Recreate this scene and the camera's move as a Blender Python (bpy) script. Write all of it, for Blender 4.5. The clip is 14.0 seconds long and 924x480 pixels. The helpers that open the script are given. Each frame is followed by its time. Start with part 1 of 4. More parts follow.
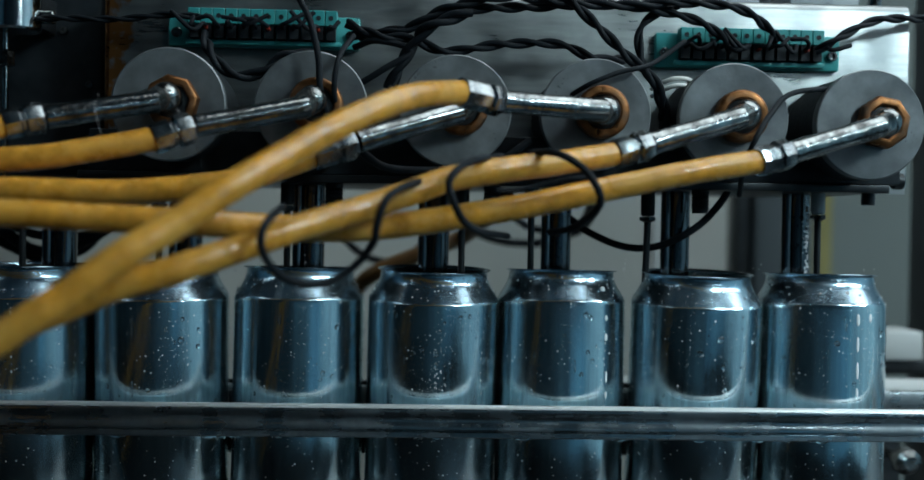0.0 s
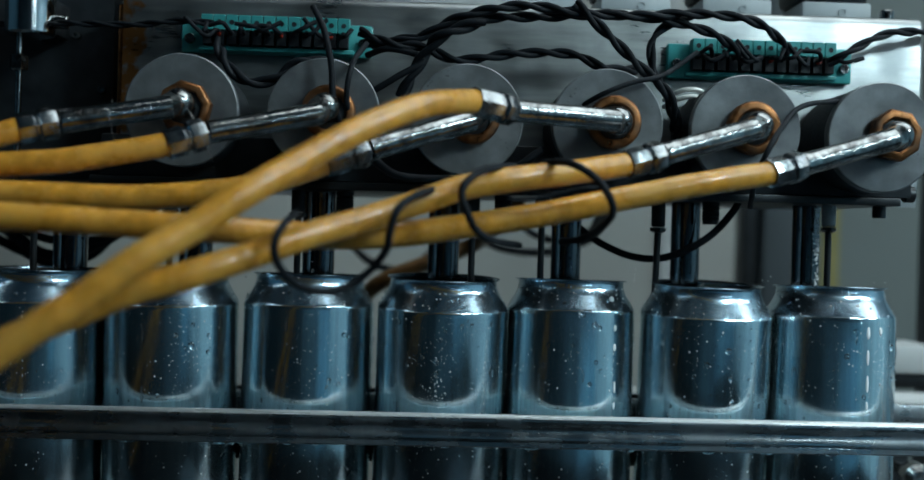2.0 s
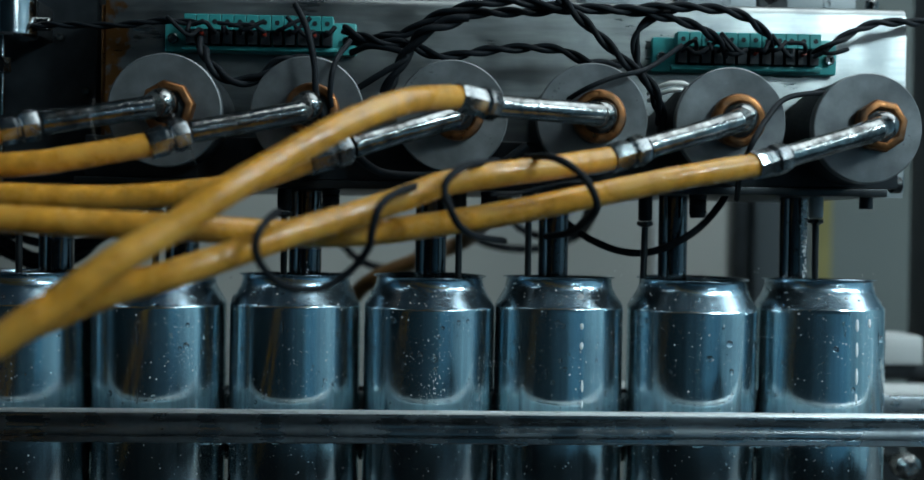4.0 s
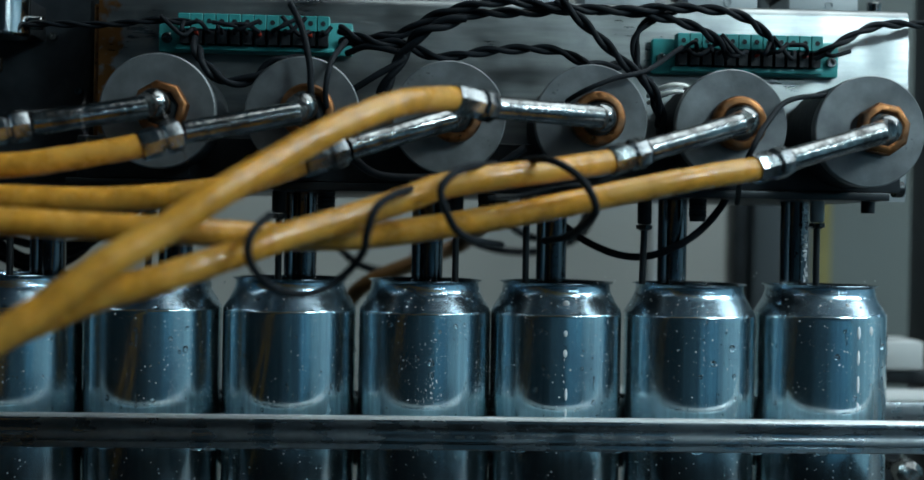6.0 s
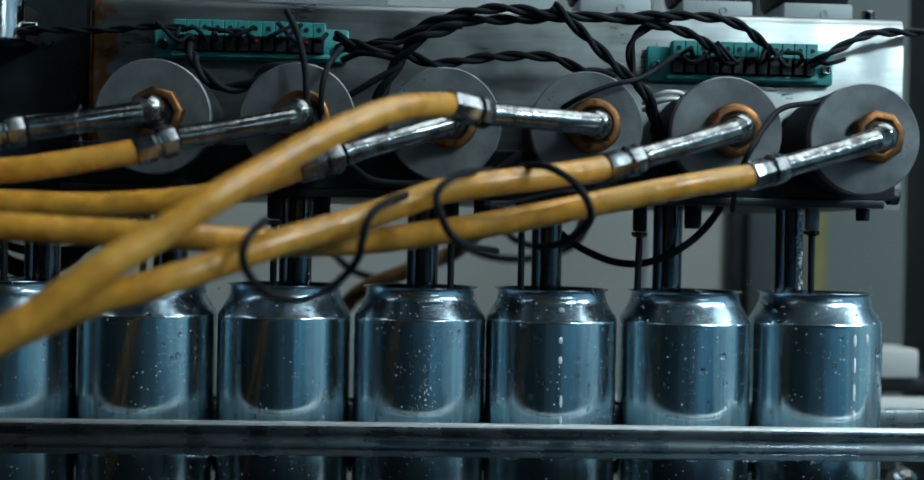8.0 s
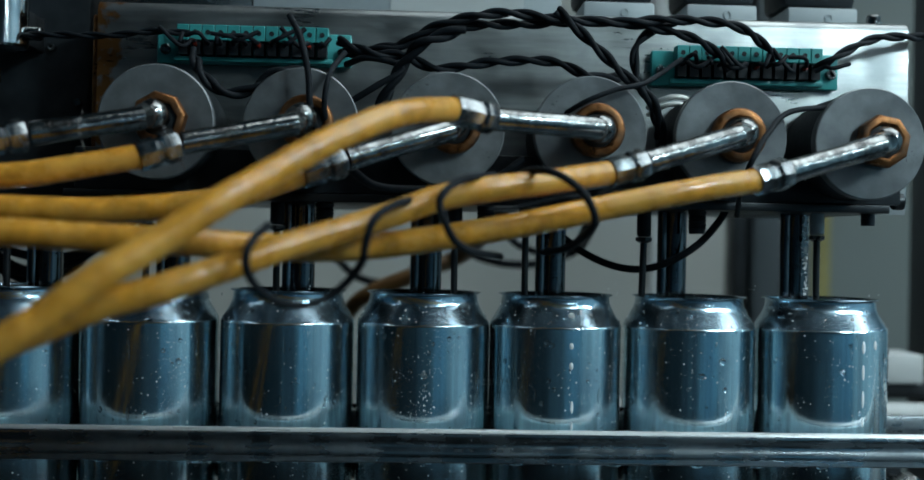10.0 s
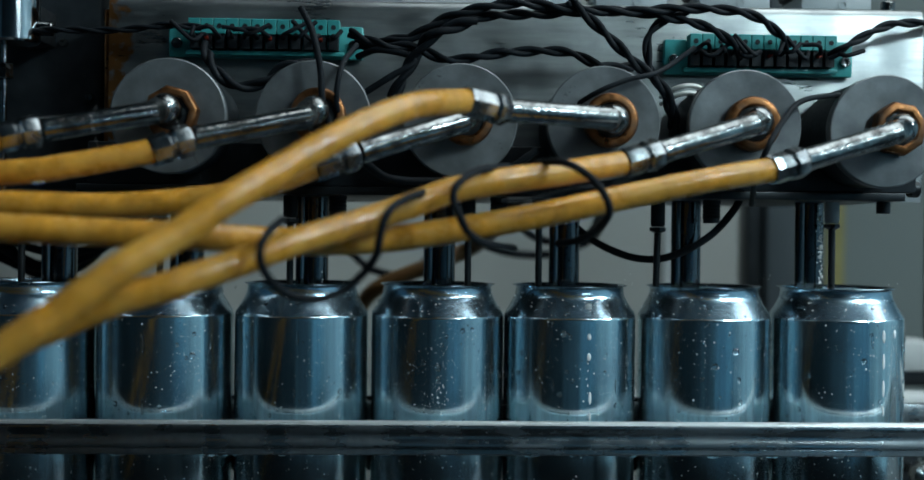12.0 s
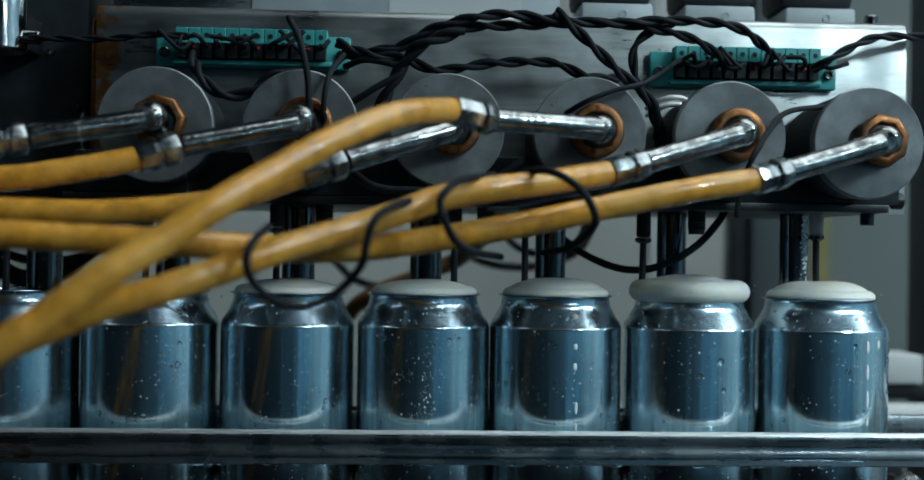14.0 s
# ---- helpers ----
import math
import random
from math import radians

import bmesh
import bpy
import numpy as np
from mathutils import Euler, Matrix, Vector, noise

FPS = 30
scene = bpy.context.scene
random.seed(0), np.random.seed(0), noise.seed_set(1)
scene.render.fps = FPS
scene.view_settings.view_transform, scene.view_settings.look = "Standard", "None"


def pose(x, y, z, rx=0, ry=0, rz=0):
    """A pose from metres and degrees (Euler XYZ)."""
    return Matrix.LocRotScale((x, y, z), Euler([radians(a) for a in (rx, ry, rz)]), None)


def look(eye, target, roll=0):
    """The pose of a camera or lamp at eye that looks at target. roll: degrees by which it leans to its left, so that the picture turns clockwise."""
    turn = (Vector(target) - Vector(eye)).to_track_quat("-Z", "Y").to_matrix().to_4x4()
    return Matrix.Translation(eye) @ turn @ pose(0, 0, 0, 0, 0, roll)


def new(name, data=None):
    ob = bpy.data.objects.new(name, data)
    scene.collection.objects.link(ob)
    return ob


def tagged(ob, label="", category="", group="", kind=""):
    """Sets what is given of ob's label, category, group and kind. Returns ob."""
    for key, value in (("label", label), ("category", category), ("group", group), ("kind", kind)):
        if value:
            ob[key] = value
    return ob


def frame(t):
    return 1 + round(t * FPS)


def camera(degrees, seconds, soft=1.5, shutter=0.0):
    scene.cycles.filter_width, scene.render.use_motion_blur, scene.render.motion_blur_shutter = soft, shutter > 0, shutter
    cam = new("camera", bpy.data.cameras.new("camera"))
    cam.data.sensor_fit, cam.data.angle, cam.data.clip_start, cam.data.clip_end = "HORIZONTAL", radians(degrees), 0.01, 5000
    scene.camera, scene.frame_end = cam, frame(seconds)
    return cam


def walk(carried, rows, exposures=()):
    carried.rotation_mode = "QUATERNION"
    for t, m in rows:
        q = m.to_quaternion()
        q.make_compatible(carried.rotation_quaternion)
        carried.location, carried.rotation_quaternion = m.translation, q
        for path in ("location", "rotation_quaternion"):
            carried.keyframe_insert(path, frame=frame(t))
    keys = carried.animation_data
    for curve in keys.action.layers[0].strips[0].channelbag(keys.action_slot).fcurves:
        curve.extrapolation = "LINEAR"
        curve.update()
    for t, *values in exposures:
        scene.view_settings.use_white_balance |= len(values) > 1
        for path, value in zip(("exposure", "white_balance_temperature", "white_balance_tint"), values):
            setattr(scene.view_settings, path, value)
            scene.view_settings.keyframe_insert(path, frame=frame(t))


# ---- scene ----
cam = camera(45.0, 14.0)

PATH = [
    (0, (-0.01, -0.569, 0.148), (0.078, 1.428, 0.114), 1.0),
    (0.5, (-0.009, -0.568, 0.147), (0.079, 1.43, 0.111), 1.1),
    (1, (-0.009, -0.567, 0.148), (0.076, 1.431, 0.111), 1.5),
    (1.5, (-0.011, -0.569, 0.148), (0.072, 1.429, 0.121), 1.5),
    (2, (-0.013, -0.569, 0.148), (0.067, 1.429, 0.129), 1.6),
    (2.5, (-0.014, -0.57, 0.148), (0.068, 1.428, 0.135), 1.3),
    (3, (-0.012, -0.57, 0.147), (0.077, 1.428, 0.13), 0.9),
    (5.5, (-0.006, -0.562, 0.147), (0.078, 1.436, 0.125), 0.8),
    (6, (-0.007, -0.561, 0.148), (0.082, 1.437, 0.129), 1.0),
    (6.5, (-0.008, -0.561, 0.147), (0.085, 1.437, 0.135), 1.0),
    (7, (-0.008, -0.561, 0.147), (0.088, 1.437, 0.137), 1.0),
    (7.5, (-0.007, -0.561, 0.147), (0.091, 1.437, 0.14), 1.1),
    (10, (-0.007, -0.559, 0.147), (0.084, 1.439, 0.153), 1.1),
    (10.5, (-0.008, -0.559, 0.148), (0.076, 1.439, 0.147), 1.1),
    (11, (-0.009, -0.559, 0.148), (0.065, 1.44, 0.141), 0.8),
    (11.5, (-0.009, -0.558, 0.149), (0.058, 1.441, 0.138), 0.7),
    (12, (-0.008, -0.558, 0.148), (0.063, 1.441, 0.135), 0.6),
    (12.5, (-0.008, -0.558, 0.148), (0.073, 1.44, 0.137), 0.7),
    (13, (-0.008, -0.559, 0.148), (0.081, 1.439, 0.145), 0.7),
    (13.5, (-0.007, -0.559, 0.148), (0.087, 1.439, 0.154), 0.9),
    (14, (-0.008, -0.559, 0.145), (0.087, 1.439, 0.161), 0.8),
]
walk(cam, [(t, look(eye, goal, roll)) for t, eye, goal, roll in PATH])

cam.data.dof.use_dof = True
cam.data.dof.focus_distance = 0.532
cam.data.dof.aperture_fstop = 5.0

# ---- light: unseen lamps added round the filler in a dim machine hall ----
world = bpy.data.worlds.new("hall_air")
scene.world = world
world.use_nodes = True
world.node_tree.nodes["Background"].inputs["Color"].default_value = (0.35, 0.55, 0.7, 1)
world.node_tree.nodes["Background"].inputs["Strength"].default_value = 0.01
scene.view_settings.exposure = 0.0

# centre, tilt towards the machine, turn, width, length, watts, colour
ADDED_LAMPS = (
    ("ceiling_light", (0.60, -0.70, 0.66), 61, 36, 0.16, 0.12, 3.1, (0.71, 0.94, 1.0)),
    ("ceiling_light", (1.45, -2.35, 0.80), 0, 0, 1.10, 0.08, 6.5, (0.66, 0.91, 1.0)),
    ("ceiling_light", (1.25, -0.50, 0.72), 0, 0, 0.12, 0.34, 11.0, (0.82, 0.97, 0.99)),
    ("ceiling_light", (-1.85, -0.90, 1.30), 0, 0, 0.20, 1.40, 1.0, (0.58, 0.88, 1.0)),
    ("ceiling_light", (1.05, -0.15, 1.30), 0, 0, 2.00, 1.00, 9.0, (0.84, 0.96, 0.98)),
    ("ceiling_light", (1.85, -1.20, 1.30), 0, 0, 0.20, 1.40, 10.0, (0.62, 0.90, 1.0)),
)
# an unseen lamp, added to wash the ceiling in front of the machine
ADDED_UPLIGHT = ((0.75, -1.05, 0.98), 1.7, 0.10, 0.25, (0.60, 0.92, 1.0))


# ---- small builders ----
def finish(name, bm, material, parent=None, label="", smooth=35):
    """One mesh object out of a bmesh."""
    mesh = bpy.data.meshes.new(name)
    bm.normal_update()
    bm.to_mesh(mesh)
    bm.free()
    if material:
        mesh.materials.append(material)
    if smooth:
        for p in mesh.polygons:
            p.use_smooth = True
        mesh.set_sharp_from_angle(angle=radians(smooth))
    ob = new(name, mesh)
    if parent:
        ob.parent = parent
    if label:
        tagged(ob, label)
    return ob


part = finish


def thing(name, label, category, at=(0, 0, 0), group="", kind=""):
    ob = new(name)
    ob.empty_display_size = 0.01
    ob.location = at
    return tagged(ob, label, category, group, kind)


def box(bm, x0, x1, y0, y1, z0, z1, bevel=0.0, seg=2):
    made = bmesh.ops.create_cube(bm, size=1)["verts"]
    for v in made:
        v.co = Vector(((x0 + x1) / 2 + v.co.x * (x1 - x0), (y0 + y1) / 2 + v.co.y * (y1 - y0), (z0 + z1) / 2 + v.co.z * (z1 - z0)))
    if bevel:
        edges = list({e for v in made for e in v.link_edges})
        bmesh.ops.bevel(bm, geom=edges, offset=bevel, segments=seg, affect="EDGES", profile=0.5)
    return bm


def boxed(*a, **k):
    return box(bmesh.new(), *a, **k)


def lathe(bm, profile, m=None, seg=48, closed=False):
    """Turns a profile of (radius, height) round the z axis of m."""
    m = m or Matrix()
    rings = []
    for r, z in profile:
        if r < 1e-6:
            rings.append([bm.verts.new(m @ Vector((0, 0, z)))])
        else:
            rings.append([bm.verts.new(m @ Vector((r * math.cos(2 * math.pi * i / seg), r * math.sin(2 * math.pi * i / seg), z))) for i in range(seg)])
    if closed:
        rings.append(rings[0])
    for a, b in zip(rings, rings[1:]):
        for i in range(seg):
            j = (i + 1) % seg
            if len(a) == 1 and len(b) == 1:
                continue
            if len(a) == 1:
                bm.faces.new((a[0], b[j], b[i]))
            elif len(b) == 1:
                bm.faces.new((a[i], a[j], b[0]))
            else:
                bm.faces.new((a[i], a[j], b[j], b[i]))
    return bm


def turned(profile, m=None, seg=48, closed=False):
    return lathe(bmesh.new(), profile, m, seg, closed)


def facing(x, y, z):
    """A frame whose z axis points to the viewer's side (-y)."""
    return pose(x, y, z, 90, 0, 0)


def along(a, b):
    a, b = Vector(a), Vector(b)
    return Matrix.Translation(a) @ (b - a).to_track_quat("Z", "Y").to_matrix().to_4x4(), (b - a).length


def rod(bm, a, b, r, seg=20, r2=None, bevel=0.0):
    m, n = along(a, b)
    r2 = r if r2 is None else r2
    if bevel:
        prof = [(0, 0), (r - bevel, 0), (r, bevel), (r2, n - bevel), (r2 - bevel, n), (0, n)]
    else:
        prof = [(0, 0), (r, 0), (r2, n), (0, n)]
    return lathe(bm, prof, m, seg)


def glide(points, steps=10):
    """A smooth line through the points (Catmull-Rom)."""
    p = [Vector(q) for q in points]
    p = [p[0] * 2 - p[1]] + p + [p[-1] * 2 - p[-2]]
    out = []
    for i in range(1, len(p) - 2):
        a, b, c, d = p[i - 1:i + 3]
        for s in range(steps):
            t = s / steps
            out.append(0.5 * (2 * b + (c - a) * t + (2 * a - 5 * b + 4 * c - d) * t * t + (3 * b - 3 * c + d - a) * t ** 3))
    out.append(p[-2])
    return out


def sweep(bm, line, r, seg=10, twist=0.0, offset=0.0, phase=0.0, wobble=0.0):
    """A round cord along a line; with an offset it winds round the line once in every twist metres."""
    if offset:
        n, gone, wound = Vector((0, 0.3, 1)), 0.0, []
        for i, q in enumerate(line):
            d = (line[min(i + 1, len(line) - 1)] - line[max(i - 1, 0)]).normalized()
            if i:
                gone += (q - line[i - 1]).length
            n = (n - d * n.dot(d)).normalized()
            a = phase + 2 * math.pi * gone / twist
            wound.append(q + (n * math.cos(a) + d.cross(n) * math.sin(a)) * offset)
        line = wound
    rings, n = [], Vector((0, 0.3, 1))
    for i, q in enumerate(line):
        d = (line[min(i + 1, len(line) - 1)] - line[max(i - 1, 0)]).normalized()
        n = (n - d * n.dot(d)).normalized()
        s = d.cross(n)
        rr = r * (1 + wobble * noise.noise(q * 60))
        rings.append([bm.verts.new(q + (n * math.cos(2 * math.pi * k / seg) + s * math.sin(2 * math.pi * k / seg)) * rr) for k in range(seg)])
    for a, b in zip(rings, rings[1:]):
        for k in range(seg):
            j = (k + 1) % seg
            bm.faces.new((a[k], a[j], b[j], b[k]))
    bm.faces.new(rings[0][::-1])
    bm.faces.new(rings[-1])
    return bm


def dense(line, gap):
    """The line again, at even gaps."""
    out, carry = [line[0]], 0.0
    for a, b in zip(line, line[1:]):
        n = (b - a).length
        s = gap - carry
        while s <= n:
            out.append(a + (b - a) * (s / n))
            s += gap
        carry = (carry + n) % gap
    out.append(line[-1])
    return out


# ---- materials ----
def material(name, colour, rough=0.5, metal=0.0, var=0.15, scale=40.0, stretch=(1, 1, 1), fine=400.0, rough_var=0.12,
             bump=0.05, second=None, patch=8.0, coat=0.0, spec=0.5, sss=0.0, trans=0.0, ior=1.45, aniso=0.0, axis="Z"):
    """Colour with grain at two sizes, uneven gloss and fine relief."""
    m = bpy.data.materials.new(name)
    m.use_nodes = True
    nt = m.node_tree
    b = nt.nodes["Principled BSDF"]
    link = nt.links.new
    co = nt.nodes.new("ShaderNodeTexCoord")
    mp = nt.nodes.new("ShaderNodeMapping")
    mp.inputs["Scale"].default_value = stretch
    info = nt.nodes.new("ShaderNodeObjectInfo")
    shift = nt.nodes.new("ShaderNodeVectorMath")
    shift.operation = "ADD"
    link(co.outputs["Object"], shift.inputs[0])
    link(info.outputs["Random"], shift.inputs[1])
    link(shift.outputs[0], mp.inputs["Vector"])

    def tex(s, detail=4.0, stretched=True):
        n = nt.nodes.new("ShaderNodeTexNoise")
        n.inputs["Scale"].default_value = s
        n.inputs["Detail"].default_value = detail
        link((mp if stretched else shift).outputs[0], n.inputs["Vector"])
        return n.outputs["Fac"]

    def ramp(fac, lo, hi, a=0.3, z=0.7):
        n = nt.nodes.new("ShaderNodeMapRange")
        n.inputs["From Min"].default_value, n.inputs["From Max"].default_value = a, z
        n.inputs["To Min"].default_value, n.inputs["To Max"].default_value = lo, hi
        link(fac, n.inputs["Value"])
        return n.outputs[0]

    def mix(fac, a, c, kind="MIX"):
        n = nt.nodes.new("ShaderNodeMix")
        n.data_type, n.blend_type = "RGBA", kind
        if isinstance(fac, float):
            n.inputs["Factor"].default_value = fac
        else:
            link(fac, n.inputs["Factor"])
        for sock, v in ((n.inputs["A"], a), (n.inputs["B"], c)):
            if isinstance(v, tuple):
                sock.default_value = (*v, 1)
            else:
                link(v, sock)
        return n.outputs["Result"]

    dark = tuple(c * (1 - var) for c in colour)
    light = tuple(min(1, c * (1 + var)) for c in colour)
    grain, big = tex(scale), tex(patch, 5.0, False)
    col = mix(ramp(grain, 0, 1), dark, light)
    if second:
        col = mix(ramp(big, 0, 1, 0.48, 0.68), col, second)
    else:
        col = mix(ramp(big, 0, 0.5), col, dark)
    link(col, b.inputs["Base Color"])
    add = nt.nodes.new("ShaderNodeMath")
    add.operation = "ADD"
    link(ramp(big, -rough_var, rough_var), add.inputs[0])
    link(ramp(tex(fine), max(0.02, rough - rough_var / 2), rough + rough_var / 2), add.inputs[1])
    add.use_clamp = True
    link(add.outputs[0], b.inputs["Roughness"])
    b.inputs["Metallic"].default_value = metal
    b.inputs["Specular IOR Level"].default_value = spec
    b.inputs["Coat Weight"].default_value = coat
    b.inputs["Coat Roughness"].default_value = 0.1
    b.inputs["Transmission Weight"].default_value = trans
    b.inputs["IOR"].default_value = ior
    if aniso:
        b.inputs["Anisotropic"].default_value = aniso
        tan = nt.nodes.new("ShaderNodeTangent")
        tan.direction_type, tan.axis = "RADIAL", axis
        link(tan.outputs[0], b.inputs["Tangent"])
    if sss:
        b.inputs["Subsurface Weight"].default_value = sss
        b.inputs["Subsurface Radius"].default_value = (0.004, 0.003, 0.001)
        b.inputs["Subsurface Scale"].default_value = 1.0
    if bump:
        n = nt.nodes.new("ShaderNodeBump")
        n.inputs["Strength"].default_value = bump
        n.inputs["Distance"].default_value = 0.001
        link(tex(fine), n.inputs["Height"])
        link(n.outputs[0], b.inputs["Normal"])
        link(n.outputs[0], b.inputs["Coat Normal"])
    return m


ALU = material("can_aluminium", (0.70, 0.83, 0.90), 0.17, 1.0, 0.18, 420, (1, 1, 0.015), 600, 0.07, 0.02, patch=34, second=(0.60, 0.71, 0.77), coat=0.3, aniso=0.55)
# darker than the body: the dim surroundings a neck mirrors, put into colour
NECK = material("dimmed_necked_aluminium", (0.45, 0.59, 0.68), 0.21, 1.0, 0.10, 200, (0.15, 0.15, 1), 900, 0.04, 0.02, patch=34, aniso=0.6)
STEEL = material("brushed_steel", (0.34, 0.355, 0.355), 0.33, 1.0, 0.2, 220, (0.05, 1, 1), 2600, 0.10, 0.02, patch=14, second=(0.24, 0.26, 0.27))
FACE = material("machined_disc_steel", (0.19, 0.205, 0.215), 0.34, 0.45, 0.25, 90, (1, 1, 1), 900, 0.06, 0.06, patch=38, second=(0.11, 0.12, 0.13), spec=0.4, aniso=0.5, axis="Y")
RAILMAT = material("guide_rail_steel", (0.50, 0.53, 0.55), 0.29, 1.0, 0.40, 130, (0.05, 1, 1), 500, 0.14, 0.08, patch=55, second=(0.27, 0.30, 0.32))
STRIP = material("pale_blue_added_plastic", (0.62, 0.78, 0.85), 0.35, 0.0, 0.08, 60, (0.1, 1, 1), 400, 0.08, 0.03)
# scuffed and paler than the rail: its lit top edge, put into the colour
LIT_LEDGE = material("lit_scuffed_ledge_steel", (0.62, 0.65, 0.66), 0.34, 0.35, 0.2, 90, (0.05, 1, 1), 500, 0.12, 0.04, patch=25)
CHROME = material("bright_steel", (0.27, 0.28, 0.28), 0.15, 1.0, 0.4, 300, (1, 1, 1), 420, 0.12, 0.26, patch=110, second=(0.07, 0.07, 0.07))
POLISHED = material("polished_steel", (0.50, 0.53, 0.54), 0.13, 1.0, 0.12, 60, (1, 1, 1), 500, 0.06, 0.01, patch=30)
WORN = material("worn_fitting_steel", (0.32, 0.34, 0.35), 0.22, 1.0, 0.25, 160, (1, 1, 1), 600, 0.1, 0.06, patch=90, second=(0.14, 0.15, 0.16))
TUBE = material("fill_tube_steel", (0.13, 0.14, 0.15), 0.14, 1.0, 0.2, 90, (1, 1, 0.05), 400, 0.06, 0.02, patch=40)
BLACK = material("black_plastic", (0.020, 0.025, 0.030), 0.5, 0.0, 0.3, 120, (1, 1, 1), 600, 0.1, 0.05, spec=0.25)
DARK = material("blackened_steel", (0.030, 0.034, 0.038), 0.38, 0.6, 0.3, 60, (1, 1, 1), 500, 0.12, 0.05)
RUBBER = material("black_cable_sheath", (0.010, 0.013, 0.017), 0.62, spec=0.16, var=0.3, scale=200, fine=900, rough_var=0.1)
HOSE = material("amber_hose", (0.55, 0.255, 0.034), 0.30, 0.0, 0.28, 150, (1, 1, 1), 260, 0.14, 0.40, patch=60, second=(0.60, 0.31, 0.055), coat=0.35, sss=0.25)
OLDHOSE = material("brown_hose", (0.16, 0.08, 0.025), 0.4, 0.0, 0.16, 90, (1, 1, 1), 500, 0.1, 0.05)
COPPER = material("copper_nut", (0.25, 0.105, 0.04), 0.42, 0.9, 0.45, 260, (1, 1, 1), 500, 0.15, 0.20, patch=130, second=(0.10, 0.065, 0.045))
TEAL = material("teal_terminal_plastic", (0.04, 0.29, 0.29), 0.40, 0.0, 0.12, 120, (1, 1, 1), 700, 0.08, 0.04, patch=40)
GREYBOX = material("grey_moulded_plastic", (0.34, 0.38, 0.40), 0.5, 0.0, 0.08, 80, (1, 1, 1), 500, 0.08, 0.05)
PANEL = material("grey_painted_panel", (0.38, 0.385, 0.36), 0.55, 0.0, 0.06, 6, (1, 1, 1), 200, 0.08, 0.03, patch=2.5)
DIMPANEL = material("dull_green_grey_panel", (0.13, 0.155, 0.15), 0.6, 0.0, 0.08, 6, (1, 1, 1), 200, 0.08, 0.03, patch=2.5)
YELLOW = material("faded_yellow_strip", (0.22, 0.20, 0.07), 0.6, 0.0, 0.15, 20, (1, 1, 1), 200, 0.08, 0.03, patch=6)
POST = material("dark_blue_grey_paint", (0.06, 0.075, 0.085), 0.5, 0.0, 0.12, 20, (1, 1, 0.2), 300, 0.1, 0.03)
WHITE = material("white_plastic", (0.46, 0.48, 0.48), 0.45, 0.0, 0.05, 60, (1, 1, 1), 400, 0.08, 0.03)
# unseen wall and ceiling tones: how lit each side mirrors, put into colour
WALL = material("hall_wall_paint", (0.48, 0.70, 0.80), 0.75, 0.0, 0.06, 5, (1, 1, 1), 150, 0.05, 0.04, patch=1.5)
DARK_BAND = material("black_added_band", (0.008, 0.013, 0.017), 0.7, 0.0, 0.2, 5, (1, 1, 1), 150, 0.05, 0.04, patch=1.5)
SOUTH = material("dimmed_wall_tone", (0.115, 0.27, 0.38), 0.7, 0.0, 0.08, 5, (1, 1, 1), 150, 0.05, 0.04, patch=1.5)
EAST = material("brightened_wall_tone", (0.30, 0.48, 0.58), 0.75, 0.0, 0.06, 5, (1, 1, 1), 150, 0.05, 0.04, patch=1.5)
# tones of the unseen screens added behind the camera
DUSK = material("blue_added_screen", (0.062, 0.138, 0.190), 0.7, 0.0, 0.15, 5, (1, 1, 1), 150, 0.05, 0.04, patch=1.5)
NIGHT = material("dark_blue_added_screen", (0.027, 0.060, 0.084), 0.7, 0.0, 0.15, 5, (1, 1, 1), 150, 0.05, 0.04, patch=1.5)
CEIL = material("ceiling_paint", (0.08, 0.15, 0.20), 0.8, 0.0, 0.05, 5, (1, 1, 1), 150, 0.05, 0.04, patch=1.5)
TRAY = material("dark_added_tray", (0.016, 0.042, 0.062), 0.62, 0.0, 0.08, 30, (1, 1, 1), 200, 0.08, 0.03, spec=0.2)
# near-white beads: milky splashes, and small drops' glints put into colour
BEAD = material("milky_glint_bead", (0.90, 0.94, 0.96), 0.06, 0.0, 0.0, 50, (1, 1, 1), 100, 0.0, 0.0, trans=0.1, ior=1.33)
FLOOR = material("hall_floor_resin", (0.035, 0.045, 0.052), 0.5, 0.0, 0.12, 12, (1, 1, 1), 150, 0.12, 0.04, patch=2)
BELT = material("conveyor_belt", (0.05, 0.055, 0.06), 0.5, 0.0, 0.2, 60, (1, 1, 1), 300, 0.1, 0.05)
FOAM = material("beer_foam", (0.86, 0.85, 0.80), 0.42, 0.0, 0.04, 300, (1, 1, 1), 1800, 0.1, 0.10, patch=90, sss=0.35)
WATER = material("water_drop", (0.96, 0.98, 1.0), 0.03, 0.0, 0.0, 50, (1, 1, 1), 100, 0.0, 0.0, trans=1.0, ior=1.33)
FRONT = material("stained_housing_steel", (0.35, 0.37, 0.37), 0.37, 1.0, 0.18, 300, (0.10, 1, 1), 900, 0.10, 0.04, patch=32, second=(0.25, 0.27, 0.28))


